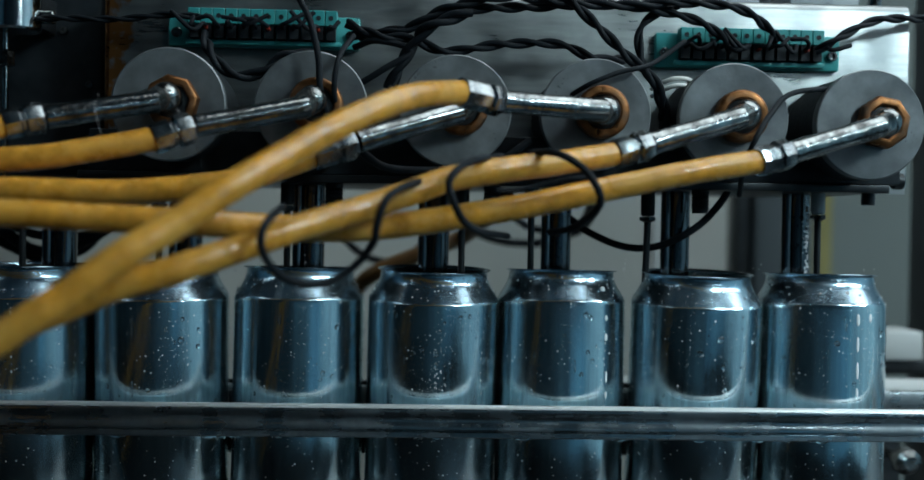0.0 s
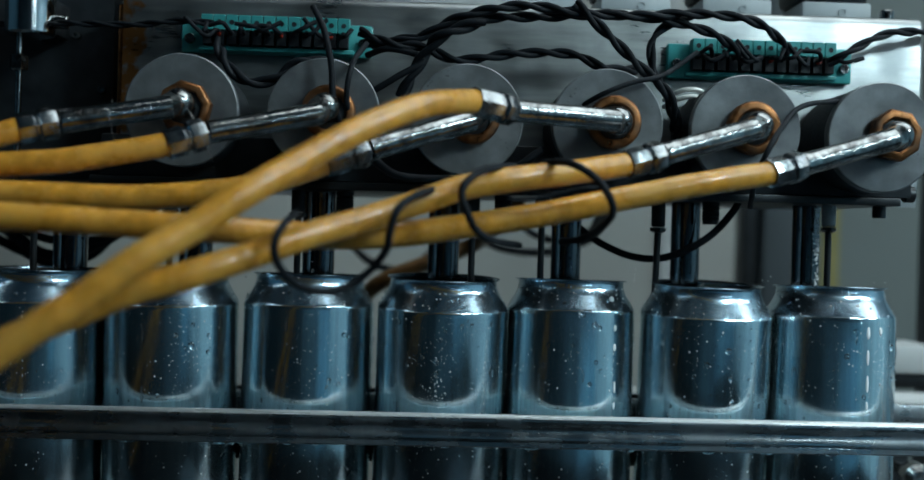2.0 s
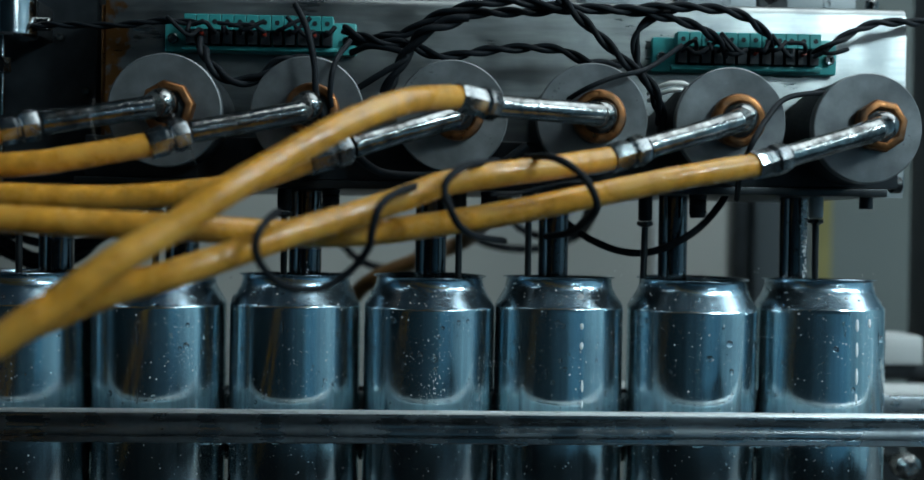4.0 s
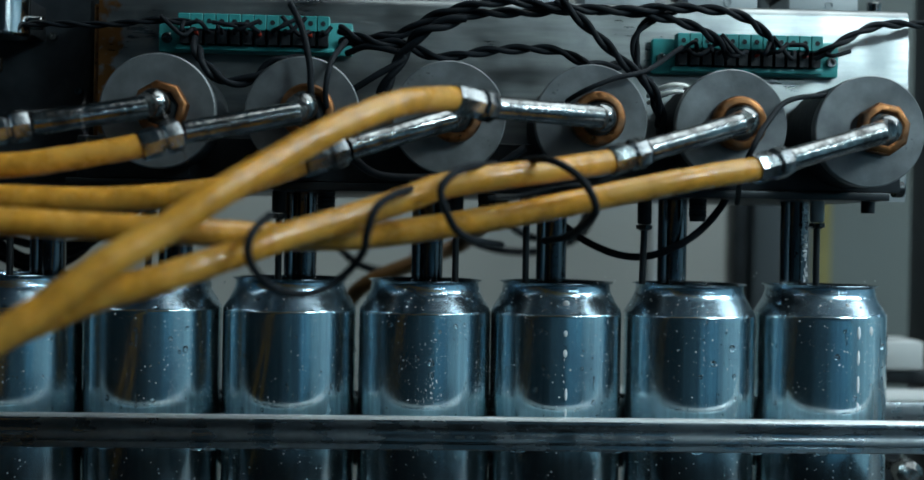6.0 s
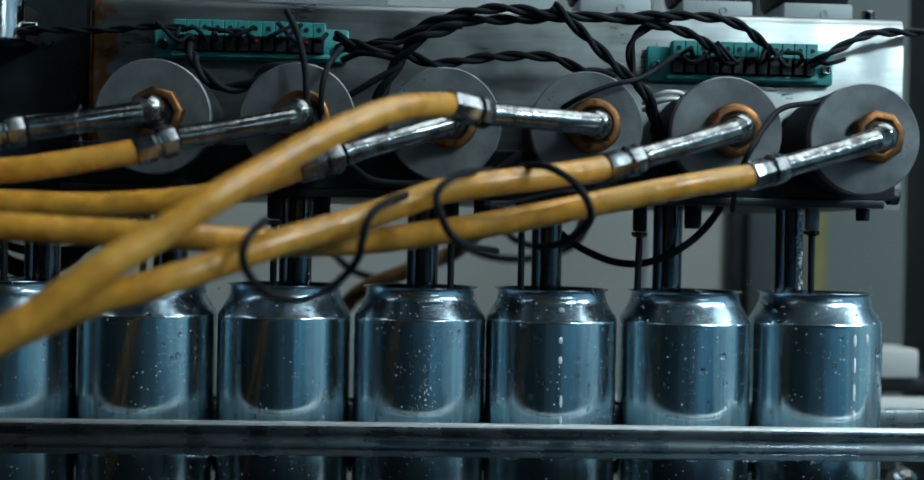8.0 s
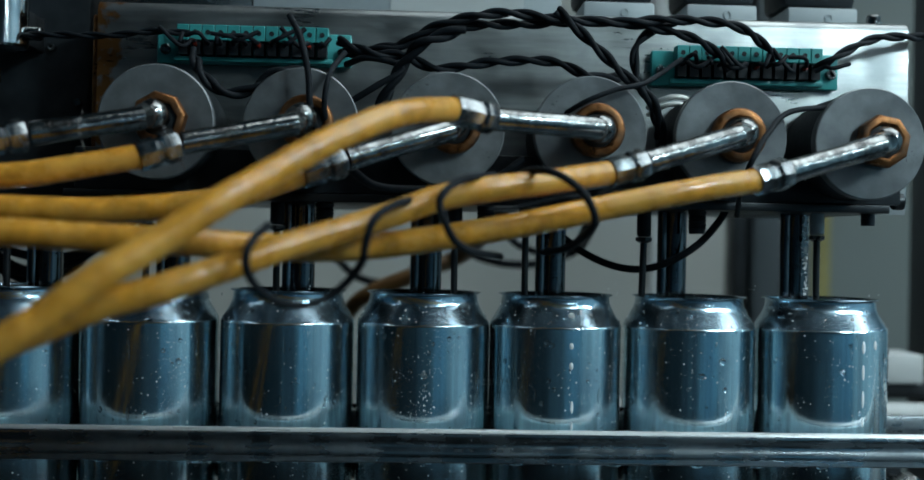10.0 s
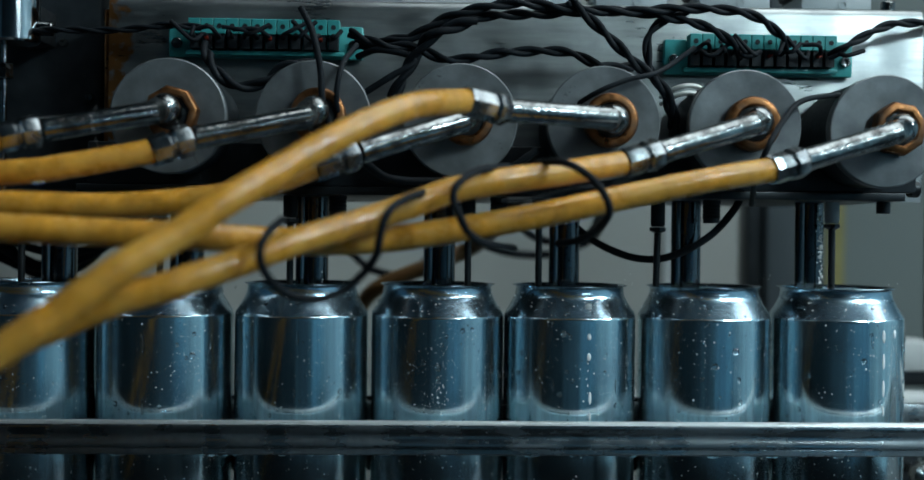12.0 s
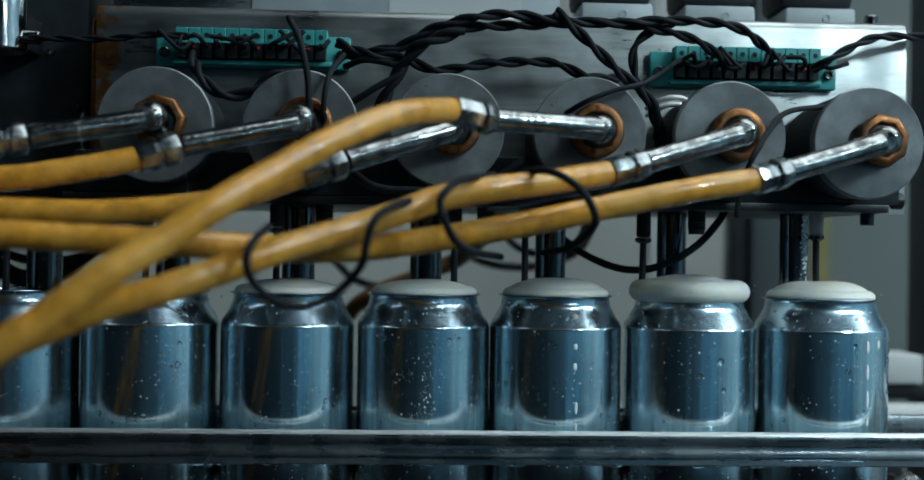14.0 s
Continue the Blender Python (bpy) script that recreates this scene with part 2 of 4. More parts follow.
def rusted(m, x_full, x_none):
    """Orange-brown rust creeping in from a sheet's edge, broken up by noise."""
    nt = m.node_tree
    b = nt.nodes["Principled BSDF"]
    base = b.inputs["Base Color"].links[0].from_socket
    co = nt.nodes.new("ShaderNodeTexCoord")
    xyz = nt.nodes.new("ShaderNodeSeparateXYZ")
    nt.links.new(co.outputs["Object"], xyz.inputs[0])
    edge = nt.nodes.new("ShaderNodeMapRange")
    edge.inputs["From Min"].default_value, edge.inputs["From Max"].default_value = x_none, x_full
    nt.links.new(xyz.outputs["X"], edge.inputs["Value"])
    fleck = nt.nodes.new("ShaderNodeTexNoise")
    fleck.inputs["Scale"].default_value, fleck.inputs["Detail"].default_value = 160.0, 6.0
    nt.links.new(co.outputs["Object"], fleck.inputs["Vector"])
    add = nt.nodes.new("ShaderNodeMath")
    add.operation = "MULTIPLY_ADD"
    nt.links.new(edge.outputs[0], add.inputs[0])
    add.inputs[1].default_value = 0.45
    nt.links.new(fleck.outputs["Fac"], add.inputs[2])
    cut = nt.nodes.new("ShaderNodeMapRange")
    cut.inputs["From Min"].default_value, cut.inputs["From Max"].default_value = 0.72, 0.86
    nt.links.new(add.outputs[0], cut.inputs["Value"])
    mix = nt.nodes.new("ShaderNodeMix")
    mix.data_type = "RGBA"
    nt.links.new(cut.outputs[0], mix.inputs["Factor"])
    nt.links.new(base, mix.inputs["A"])
    mix.inputs["B"].default_value = (0.34, 0.15, 0.05, 1)
    nt.links.new(mix.outputs["Result"], b.inputs["Base Color"])


rusted(FRONT, -0.165, -0.146)
LEAD = material("tinned_wire", (0.80, 0.80, 0.78), 0.3, 0.3)
RED = material("red_wire_end", (0.45, 0.04, 0.02), 0.4)


# glowing face of the added, unseen lamps
def lamp_material():
    m = bpy.data.materials.new("lit_diffuser")
    m.use_nodes = True
    b = m.node_tree.nodes["Principled BSDF"]
    b.inputs["Base Color"].default_value = (0.8, 0.85, 0.9, 1)
    b.inputs["Emission Color"].default_value = (0.85, 0.96, 1.0, 1)
    b.inputs["Emission Strength"].default_value = 1.5
    return m


LIT = lamp_material()

# ---- hall ----
GROUND = -0.90
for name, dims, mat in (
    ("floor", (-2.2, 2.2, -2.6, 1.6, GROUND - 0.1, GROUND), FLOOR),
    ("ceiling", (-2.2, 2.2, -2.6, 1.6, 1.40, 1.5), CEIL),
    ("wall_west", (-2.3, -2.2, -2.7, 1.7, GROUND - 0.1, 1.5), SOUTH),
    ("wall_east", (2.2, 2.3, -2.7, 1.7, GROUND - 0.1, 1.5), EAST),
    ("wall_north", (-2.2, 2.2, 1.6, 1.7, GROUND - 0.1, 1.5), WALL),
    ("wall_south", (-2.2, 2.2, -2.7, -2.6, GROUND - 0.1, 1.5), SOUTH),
    # unseen screens and dark bands, added to darken reflections in the metal
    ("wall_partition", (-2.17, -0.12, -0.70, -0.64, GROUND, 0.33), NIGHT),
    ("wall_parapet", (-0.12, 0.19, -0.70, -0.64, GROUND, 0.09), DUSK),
    ("trim_parapet", (-2.17, 0.19, -0.64, -0.63, GROUND, -0.066), DARK_BAND),
    ("trim_east", (2.17, 2.2, -2.53, 1.6, GROUND, -0.42), DARK_BAND),
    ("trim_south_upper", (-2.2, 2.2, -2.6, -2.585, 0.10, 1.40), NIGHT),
    ("trim_south", (-2.2, 2.2, -2.6, -2.53, GROUND, -0.42), DARK_BAND),
    ("trim_west", (-2.2, -2.17, -2.53, 1.6, GROUND, -0.42), DARK_BAND),
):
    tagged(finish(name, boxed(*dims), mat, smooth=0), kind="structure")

# build an unseen fixture at each added lamp
for name, (x, y, z), tilt, turn, w, n, watts, colour in ADDED_LAMPS:
    fix = thing(name, "unseen slim grey luminaire added on drop rods with a lit diffuser", "ceiling light", (x, y, z), "hall luminaires")
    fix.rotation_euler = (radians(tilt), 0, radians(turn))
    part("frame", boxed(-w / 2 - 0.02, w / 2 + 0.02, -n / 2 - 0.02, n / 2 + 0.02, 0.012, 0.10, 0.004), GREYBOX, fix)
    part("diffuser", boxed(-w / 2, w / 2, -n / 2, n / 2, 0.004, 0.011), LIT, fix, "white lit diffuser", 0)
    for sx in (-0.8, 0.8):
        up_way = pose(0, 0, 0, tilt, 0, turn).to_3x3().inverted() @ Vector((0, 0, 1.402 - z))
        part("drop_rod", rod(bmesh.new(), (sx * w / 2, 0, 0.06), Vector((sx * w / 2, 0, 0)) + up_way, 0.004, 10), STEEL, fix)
    lamp = bpy.data.lights.new("added_light_source", "AREA")
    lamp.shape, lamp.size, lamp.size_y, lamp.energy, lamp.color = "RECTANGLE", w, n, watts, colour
    lo = new("added_light_source", lamp)
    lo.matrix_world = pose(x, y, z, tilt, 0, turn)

(ux, uy, uz), un, uw, watts, colour = ADDED_UPLIGHT
up = thing("added_uplight", "unseen slim grey trough lamp added to brighten the ceiling", "hanging light", (ux, uy, uz))
part("trough", boxed(-un / 2, un / 2, -uw / 2, uw / 2, -0.05, -0.006, 0.004), GREYBOX, up)
part("diffuser", boxed(-un / 2 + 0.01, un / 2 - 0.01, -uw / 2 + 0.01, uw / 2 - 0.01, -0.0055, -0.001), LIT, up, "white lit diffuser", 0)
for x in (-un / 2 + 0.1, un / 2 - 0.1):
    part("hanger_rod", rod(bmesh.new(), (x, 0, -0.006), (x, 0, 1.40 - uz), 0.004, 10), STEEL, up)
lamp = bpy.data.lights.new("added_uplight_source", "AREA")
lamp.shape, lamp.size, lamp.size_y, lamp.energy, lamp.color = "RECTANGLE", un, uw, watts, colour
lo = new("added_uplight_source", lamp)
lo.matrix_world = pose(ux, uy, uz, 180, 0, 0)

# ---- cans ----
CAN_X = [-0.2015, -0.1346, -0.0674, -0.0001, 0.0661, 0.1340, 0.2015]
SLIM = 0.988
SEAT = 0.0002


def can_profile():
    out = [(0.0, 0.010), (0.014, 0.008), (0.0205, 0.003), (0.0225, 0.0), (0.0242, 0.0), (0.0262, 0.0035), (0.0312, 0.0085), (0.0328, 0.0115), (0.0334, 0.016)]
    out += [(0.0334, z) for z in (0.04, 0.065, 0.09, 0.1050, 0.1066)]
    out += [(0.03337, 0.1070), (0.03327, 0.1073), (0.0331, 0.1077), (0.0328, 0.1083), (0.0292, 0.1142), (0.0284, 0.1158), (0.0278, 0.1172), (0.02745, 0.1186), (0.0273, 0.1199), (0.0272, 0.1208), (0.0273, 0.1214), (0.0279, 0.1218), (0.0288, 0.1220)]
    inner = [(0.0289, 0.1222), (0.0287, 0.12245), (0.0277, 0.1222), (0.0271, 0.1215), (0.0270, 0.1207), (0.0272, 0.1186), (0.0282, 0.1157), (0.0322, 0.1082), (0.0332, 0.105), (0.0332, 0.012), (0.0310, 0.009), (0.0225, 0.005), (0.0, 0.0115)]
    return [(r * SLIM, z) for r, z in out + inner]


def radius_at(z):
    prof = [(0.0334, 0.016), (0.0334, 0.1066), (0.0328, 0.1083), (0.0292, 0.1142), (0.0278, 0.1172), (0.0273, 0.1199)]
    for (r0, z0), (r1, z1) in zip(prof, prof[1:]):
        if z0 <= z <= z1:
            return (r0 + (r1 - r0) * (z - z0) / (z1 - z0)) * SLIM
    return 0.0334 * SLIM


def bead(bm, a, z, r, tall=1.0, flat=0.75):
    """A drop of water on the side of a can."""
    rad = radius_at(z)
    m = Matrix.Rotation(a, 4, "Z") @ Matrix.Translation((0, -rad + 0.0001, z)) @ Matrix.Diagonal((1, flat, tall, 1))
    bmesh.ops.create_icosphere(bm, subdivisions=2 if r > 0.0006 else 1, radius=r, matrix=m)


def droplets(seed):
    rnd = random.Random(seed)
    bm = bmesh.new()
    for _ in range(20):
        bead(bm, rnd.uniform(-1.6, 1.6), rnd.uniform(0.04, 0.118), rnd.uniform(0.0008, 0.0013), rnd.uniform(1, 1.25), 0.6)
    for _ in range(16):
        bead(bm, rnd.uniform(-1.6, 1.6), rnd.uniform(0.108, 0.120), rnd.uniform(0.0005, 0.0010), 1.0, 0.6)
    for _ in range(80):
        bead(bm, rnd.uniform(-1.7, 1.7), rnd.uniform(0.03, 0.120), rnd.uniform(0.0004, 0.0007), 1.0, 0.8)
    for _ in range(4):
        bead(bm, rnd.uniform(-1.4, 1.4), rnd.uniform(0.05, 0.115), rnd.uniform(0.0012, 0.0016), rnd.uniform(1, 1.2), 0.45)
    for _ in range(3):
        a, z = rnd.uniform(-1.2, 1.2), rnd.uniform(0.06, 0.1)
        bead(bm, a, z, 0.0008, rnd.uniform(2.5, 5.5), 0.4)
    return bm


def splashes(seed):
    rnd = random.Random(seed + 500)
    bm = bmesh.new()
    for _ in range(220):
        bead(bm, rnd.uniform(-1.8, 1.8), rnd.uniform(0.02, 0.119), 0.00021 * 2.7 ** rnd.random(), 1.0, 0.6)
    for _ in range(2):
        a, z = rnd.uniform(-1.2, 1.2), rnd.uniform(0.07, 0.105)
        for k in range(rnd.randint(5, 12)):
            bead(bm, a + rnd.gauss(0, 0.008), z - 0.0035 * k, rnd.uniform(0.0002, 0.0004), rnd.uniform(1.2, 3.0), 0.5)
    for _ in range(5):
        a, z = rnd.choice((rnd.uniform(0.25, 1.1), rnd.uniform(-1.3, 1.3))), rnd.uniform(0.065, 0.10)
        for _ in range(34):
            bead(bm, a + rnd.gauss(0, 0.09), z + rnd.gauss(0, 0.016), rnd.uniform(0.00016, 0.00031))
    return bm


# larger drops that set single cans apart: angle, height, radius, stretch
CLEAR = {3: ((0.03, 0.0840, 0.0018, 1.0), (0.95, 0.0780, 0.0016, 1.4)), 5: ((0.15, 0.0925, 0.0019, 1.0), (-0.35, 0.0790, 0.0012, 1.0), (0.20, 0.0790, 0.0013, 1.1)), 6: ((0.80, 0.0930, 0.0017, 1.0),)}
MILKY = {4: ((0.05, 0.1130, 0.0017, 1.0), (0.03, 0.0990, 0.0011, 1.5), (0.03, 0.0895, 0.0011, 1.8), (0.05, 0.0700, 0.0008, 4.0), (0.05, 0.0610, 0.0007, 3.0)),
         6: ((0.245, 0.1000, 0.0011, 3.0), (0.245, 0.0880, 0.0009, 4.5), (0.245, 0.0750, 0.0009, 5.0), (0.245, 0.0640, 0.0008, 3.0), (0.48, 0.1010, 0.0012, 1.9), (0.35, 0.1120, 0.0010, 1.0), (0.12, 0.1130, 0.0011, 1.0))}


def build_can(seed):
    can = thing("beverage_can", "open bare aluminium beverage can beaded with water on the conveyor", "can", group="cans in the filler")
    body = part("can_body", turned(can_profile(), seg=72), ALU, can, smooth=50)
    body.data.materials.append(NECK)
    # neck faces take the dimmed copy of the aluminium
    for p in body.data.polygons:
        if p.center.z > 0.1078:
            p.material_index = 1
    drops = droplets(seed)
    for a, z, r, tall in CLEAR.get(seed - 40, ()):
        bead(drops, a, z, r, tall, 0.6)
    part("condensation", drops, WATER, can, "clear condensation droplets", 60)["kind"] = "stuff"
    spray = splashes(seed)
    for a, z, r, tall in MILKY.get(seed - 40, ()):
        bead(spray, a, z, r, tall, 0.45)
    if seed == 43:
        rnd = random.Random(77)
        for _ in range(110):
            u = rnd.random()
            bead(spray, rnd.gauss(0.02, 0.13 * (1 - 0.7 * u)), 0.0655 + 0.012 * u, rnd.uniform(0.00018, 0.00042), rnd.uniform(1, 2.5), 0.3)
    part("fine_spray", spray, BEAD, can, "fine splashes, milky white for their glints", 60)["kind"] = "stuff"
    return can


CANS = []
for i, x in enumerate(CAN_X):
    c = build_can(40 + i)
    c.location = (x, 0, SEAT)
    CANS.append(c)


# ---- foam ----
def foam_dome(r, h, seed):
    prof = [(0.0, -0.012), (r * 0.9, -0.012), (r * 0.99, -0.004), (r, 0.0)]
    for k in range(1, 9):
        a = math.pi / 2 * k / 8
        prof.append((r * math.cos(a) ** 0.75 if k < 8 else 0.0, h * math.sin(a)))
    bm = turned(prof, seg=56)
    for v in bm.verts:
        if v.co.z > 0:
            v.co.z *= 1 + 0.07 * noise.noise(Vector((v.co.x * 45 + seed, v.co.y * 45, 0)))
    return bm


def foam_lobe(big, small, tall, width):
    """A rounded sector of the foam's rim, about the can's axis."""
    bm = bmesh.new()
    n, k = 9, 14
    rings = []
    for i in range(n):
        s = 2 * i / (n - 1) - 1
        a = s * width / 2
        e = 1 - 0.012 * abs(s) ** 8
        rings.append([bm.verts.new(((big + small * e * math.cos(2 * math.pi * j / k)) * math.sin(a), -(big + small * e * math.cos(2 * math.pi * j / k)) * math.cos(a), tall * e * math.sin(2 * math.pi * j / k))) for j in range(k)])
    for a, b in zip(rings, rings[1:]):
        for j in range(k):
            bm.faces.new((a[j], a[(j + 1) % k], b[(j + 1) % k], b[j]))
    bm.faces.new(rings[0][::-1])
    bm.faces.new(rings[-1])
    return bm


# per can: seconds at which foam meets the rim, at which it stands full, dome height, spill beyond the neck, spill height
FOAMS = {1: (12.5, 13.0, 0.0065, 0.0005, 0.0030), 2: (12.38, 12.85, 0.0070, 0.0005, 0.0030), 3: (12.45, 12.85, 0.0075, 0.0005, 0.0032),
         4: (12.75, 13.05, 0.0092, 0.0005, 0.0032), 5: (12.52, 13.1, 0.0118, 0.0030, 0.0058), 6: (12.36, 12.85, 0.0095, 0.0006, 0.0034)}
FOAM_PARTS = {}
for i, (meet, full, high, spill, tall) in FOAMS.items():
    cap = thing("foam", "smooth off-white beer foam swelling from a can mouth", "foam", (CAN_X[i], 0, SEAT + 0.06), "foam caps")
    core = part("foam_dome", foam_dome(0.0255, high, i * 7.1), FOAM, cap)
    lobes = []
    mesh = None
    for k in range(12):
        if mesh is None:
            lobe = part("foam_lobe", foam_lobe(0.0208 + spill, 0.0050 + spill * 0.45, tall, radians(33)), FOAM, cap)
            mesh = lobe.data
        else:
            lobe = new("foam_lobe", mesh)
            lobe.parent = cap
        lobe.rotation_euler = (0, 0, radians(30 * k))
        lobes.append(lobe)
    FOAM_PARTS[i] = (cap, lobes)

# ---- guide rail, conveyor and machine frame ----
rail = thing("guide_rail", "wet stainless guide rail running along the row of cans", "rail", (0, -0.0335, 0.0))
bm = bmesh.new()
section = [(-0.0128, 0.0464), (-0.0128, 0.0598), (-0.0131, 0.0609), (-0.0138, 0.0616), (-0.0147, 0.0619), (-0.0156, 0.0616), (-0.0163, 0.0610), (-0.0167, 0.0601), (-0.0169, 0.0588),
           (-0.0164, 0.0566), (-0.0160, 0.0545), (-0.0164, 0.0530), (-0.0169, 0.0512), (-0.0168, 0.0500), (-0.0161, 0.0497), (-0.0161, 0.0494), (-0.0169, 0.0491), (-0.0170, 0.0470), (-0.0164, 0.0464)]
ends = [[bm.verts.new((x, y, z)) for y, z in section] for x in (-0.75, -0.4, -0.2, 0.0, 0.2, 0.4, 0.75)]
for a, b in zip(ends, ends[1:]):
    for k in range(len(section)):
        bm.faces.new((a[k], a[(k + 1) % len(section)], b[(k + 1) % len(section)], b[k]))
bm.faces.new(ends[0])
bm.faces.new(ends[-1][::-1])
bmesh.ops.recalc_face_normals(bm, faces=bm.faces)
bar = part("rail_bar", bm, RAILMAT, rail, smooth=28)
bar.data.materials.append(LIT_LEDGE)
# unseen pale strip, added to brighten the foot of the cans' reflections
part("wear_strip", boxed(-0.75, 0.75, -0.0126, -0.0104, 0.0480, 0.0603, 0.0006), STRIP, rail, "pale blue plastic strip added to brighten reflections in the cans")
# upward faces take the paler steel as the lip's highlight
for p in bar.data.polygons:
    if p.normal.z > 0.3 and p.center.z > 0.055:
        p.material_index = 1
for k, w in enumerate((0.0035, 0.0012, 0.0040, 0.0030, 0.0030, 0.0034)):
    x = 0.006 + 0.0052 * k
    part("stamped_mark", boxed(x - w / 2, x + w / 2, -0.01672, -0.0160, 0.0516, 0.0530), RAILMAT, rail, "worn stamped mark")
rnd = random.Random(5)
for _ in range(26):
    bm = bmesh.new()
    x = rnd.uniform(-0.26, 0.30)
    bmesh.ops.create_icosphere(bm, subdivisions=2, radius=rnd.uniform(0.0012, 0.0024), matrix=Matrix.Translation((x, -0.0150, 0.0464)) @ Matrix.Diagonal((1.5, 0.9, 0.6, 1)))
    part("water_drop", bm, WATER, rail, "", 60)
for x in (-0.6, 0.6):
    part("bracket", boxed(x - 0.012, x + 0.012, -0.030, -0.0172, -0.07, 0.056, 0.002), STEEL, rail)

rear = thing("rear_guide_rail", "stainless guide rail with an added black strip behind the cans", "rail", (0, 0.0335, 0.0))
part("rail_bar", boxed(-0.75, 0.75, 0.001, 0.006, 0.046, 0.058, 0.001), RAILMAT, rear)
# black strip added so the gaps between the cans stay dark
part("backing_strip", boxed(-0.75, 0.236, 0.0062, 0.010, 0.020, 0.060, 0.001), BLACK, rear, "black strip added to darken the gaps between cans")
for x in (-0.6, 0.6):
    part("bracket", boxed(x - 0.012, x + 0.012, 0.0102, 0.024, -0.07, 0.056, 0.002), STEEL, rear)

conveyor = thing("conveyor", "dark slat conveyor carrying the cans", "conveyor", (0, 0, 0))
part("belt", boxed(-0.9, 0.9, -0.042, 0.042, -0.012, 0.0, 0.001), BELT, conveyor)
part("side_channel", boxed(-0.9, 0.9, -0.064, -0.043, -0.07, -0.002, 0.002), BLACK, conveyor)
part("side_channel", boxed(-0.9, 0.9, 0.043, 0.064, -0.07, -0.002, 0.002), DARK, conveyor)
# unseen tray, added and kept dark for the cans' lower reflections
tray = thing("added_tray", "unseen blue-grey tray added in front of the conveyor", "tray", (0, 0, 0))
part("pan", boxed(-1.1, 1.1, -0.135, -0.0645, -0.060, -0.054, 0.001), TRAY, tray)
part("front_lip", rod(bmesh.new(), (-1.1, -0.135, -0.052), (1.1, -0.135, -0.052), 0.006, 20), TRAY, tray, "rounded front lip")
for x in (-0.9, 0.9):
    part("tray_leg", boxed(x - 0.012, x + 0.012, -0.12, -0.10, GROUND, -0.0602, 0.001), STEEL, tray)
for x in (-0.8, 0.8):
    for y in (-0.053, 0.053):
        part("leg", boxed(x - 0.015, x + 0.015, y - 0.01, y + 0.01, GROUND, -0.0702, 0.002), STEEL, conveyor)

# ---- filler head ----
head = thing("filler_head", "brushed stainless filler head housing above the cans", "machine housing", (0, 0, 0))
bm = bmesh.new()
x0, x1 = -0.165, 0.2465
sheet = [(0.004, 0.166), (0.004, 0.2600), (0.0046, 0.2622), (0.0062, 0.2640), (0.0085, 0.2648), (0.10, 0.2648), (0.10, 0.2628), (0.0095, 0.2628), (0.0074, 0.2618), (0.006, 0.2598), (0.006, 0.166)]
ends = [[bm.verts.new((x, y, z)) for y, z in sheet] for x in np.linspace(x0, x1, 6)]
for a, b in zip(ends, ends[1:]):
    for k in range(len(sheet)):
        bm.faces.new((a[k], a[(k + 1) % len(sheet)], b[(k + 1) % len(sheet)], b[k]))
bm.faces.new(ends[0])
bm.faces.new(ends[-1][::-1])
bmesh.ops.recalc_face_normals(bm, faces=bm.faces)
part("front_panel", bm, FRONT, head, "brushed stainless front panel with a folded top edge")
part("side_panel", boxed(x1 + 0.0004, x1 + 0.0030, 0.0085, 0.10, 0.168, 0.252, 0.0012), STEEL, head)
part("side_panel", boxed(x0 - 0.0030, x0 - 0.0004, 0.0065, 0.10, 0.168, 0.258, 0.0008), COPPER, head, "warm-toned left side edge")
part("bottom_plate", boxed(-0.172, 0.2265, -0.024, 0.10, 0.1655, 0.1695, 0.0006), DARK, head, "blackened bottom plate")
part("valve_manifold", boxed(-0.168, 0.2335, -0.020, 0.0036, 0.1697, 0.190, 0.001), BLACK, head, "black valve manifold block")
part("core", boxed(-0.16, 0.24, 0.0065, 0.098, 0.1697, 0.2622), DARK, head)
part("support_arm", boxed(-0.1795, -0.1605, 0.05, 0.09, 0.18, 0.25, 0.001), DARK, head)
for x, y in ((0.2205, -0.012), (-0.15, -0.012)):
    bm = turned([(0, 0.1595), (0.0030, 0.1595), (0.0034, 0.1600), (0.0034, 0.1654), (0, 0.1654)], pose(x, y, 0), 20)
    part("bolt", bm, DARK, head)
bm = rod(bmesh.new(), (0.2336, -0.010, 0.172), (0.2390, -0.010, 0.172), 0.0042, 18, None, 0.0006)
part("bolt", bm, DARK, head)
bm = turned([(0, 0.2649), (0.0022, 0.2649), (0.0022, 0.2665), (0.0038, 0.2665), (0.0039, 0.2715), (0.0034, 0.2722), (0.0018, 0.2722), (0.0018, 0.2702), (0, 0.2702)], pose(0.2363, 0.024, 0), 24)
part("bolt", bm, CHROME, head, "bright socket-head bolt")


def socket_bolt(parent, x, y, z, r=0.0026):
    """A socket-head screw that faces the viewer's side."""
    m = facing(x, y, z)
    part("screw", turned([(0, 0), (r, 0), (r, 0.0022), (r * 0.86, 0.0027), (r * 0.52, 0.0027), (r * 0.5, 0.0010), (0, 0.0010)], m, 20), CHROME, parent, "bright socket-head screw")


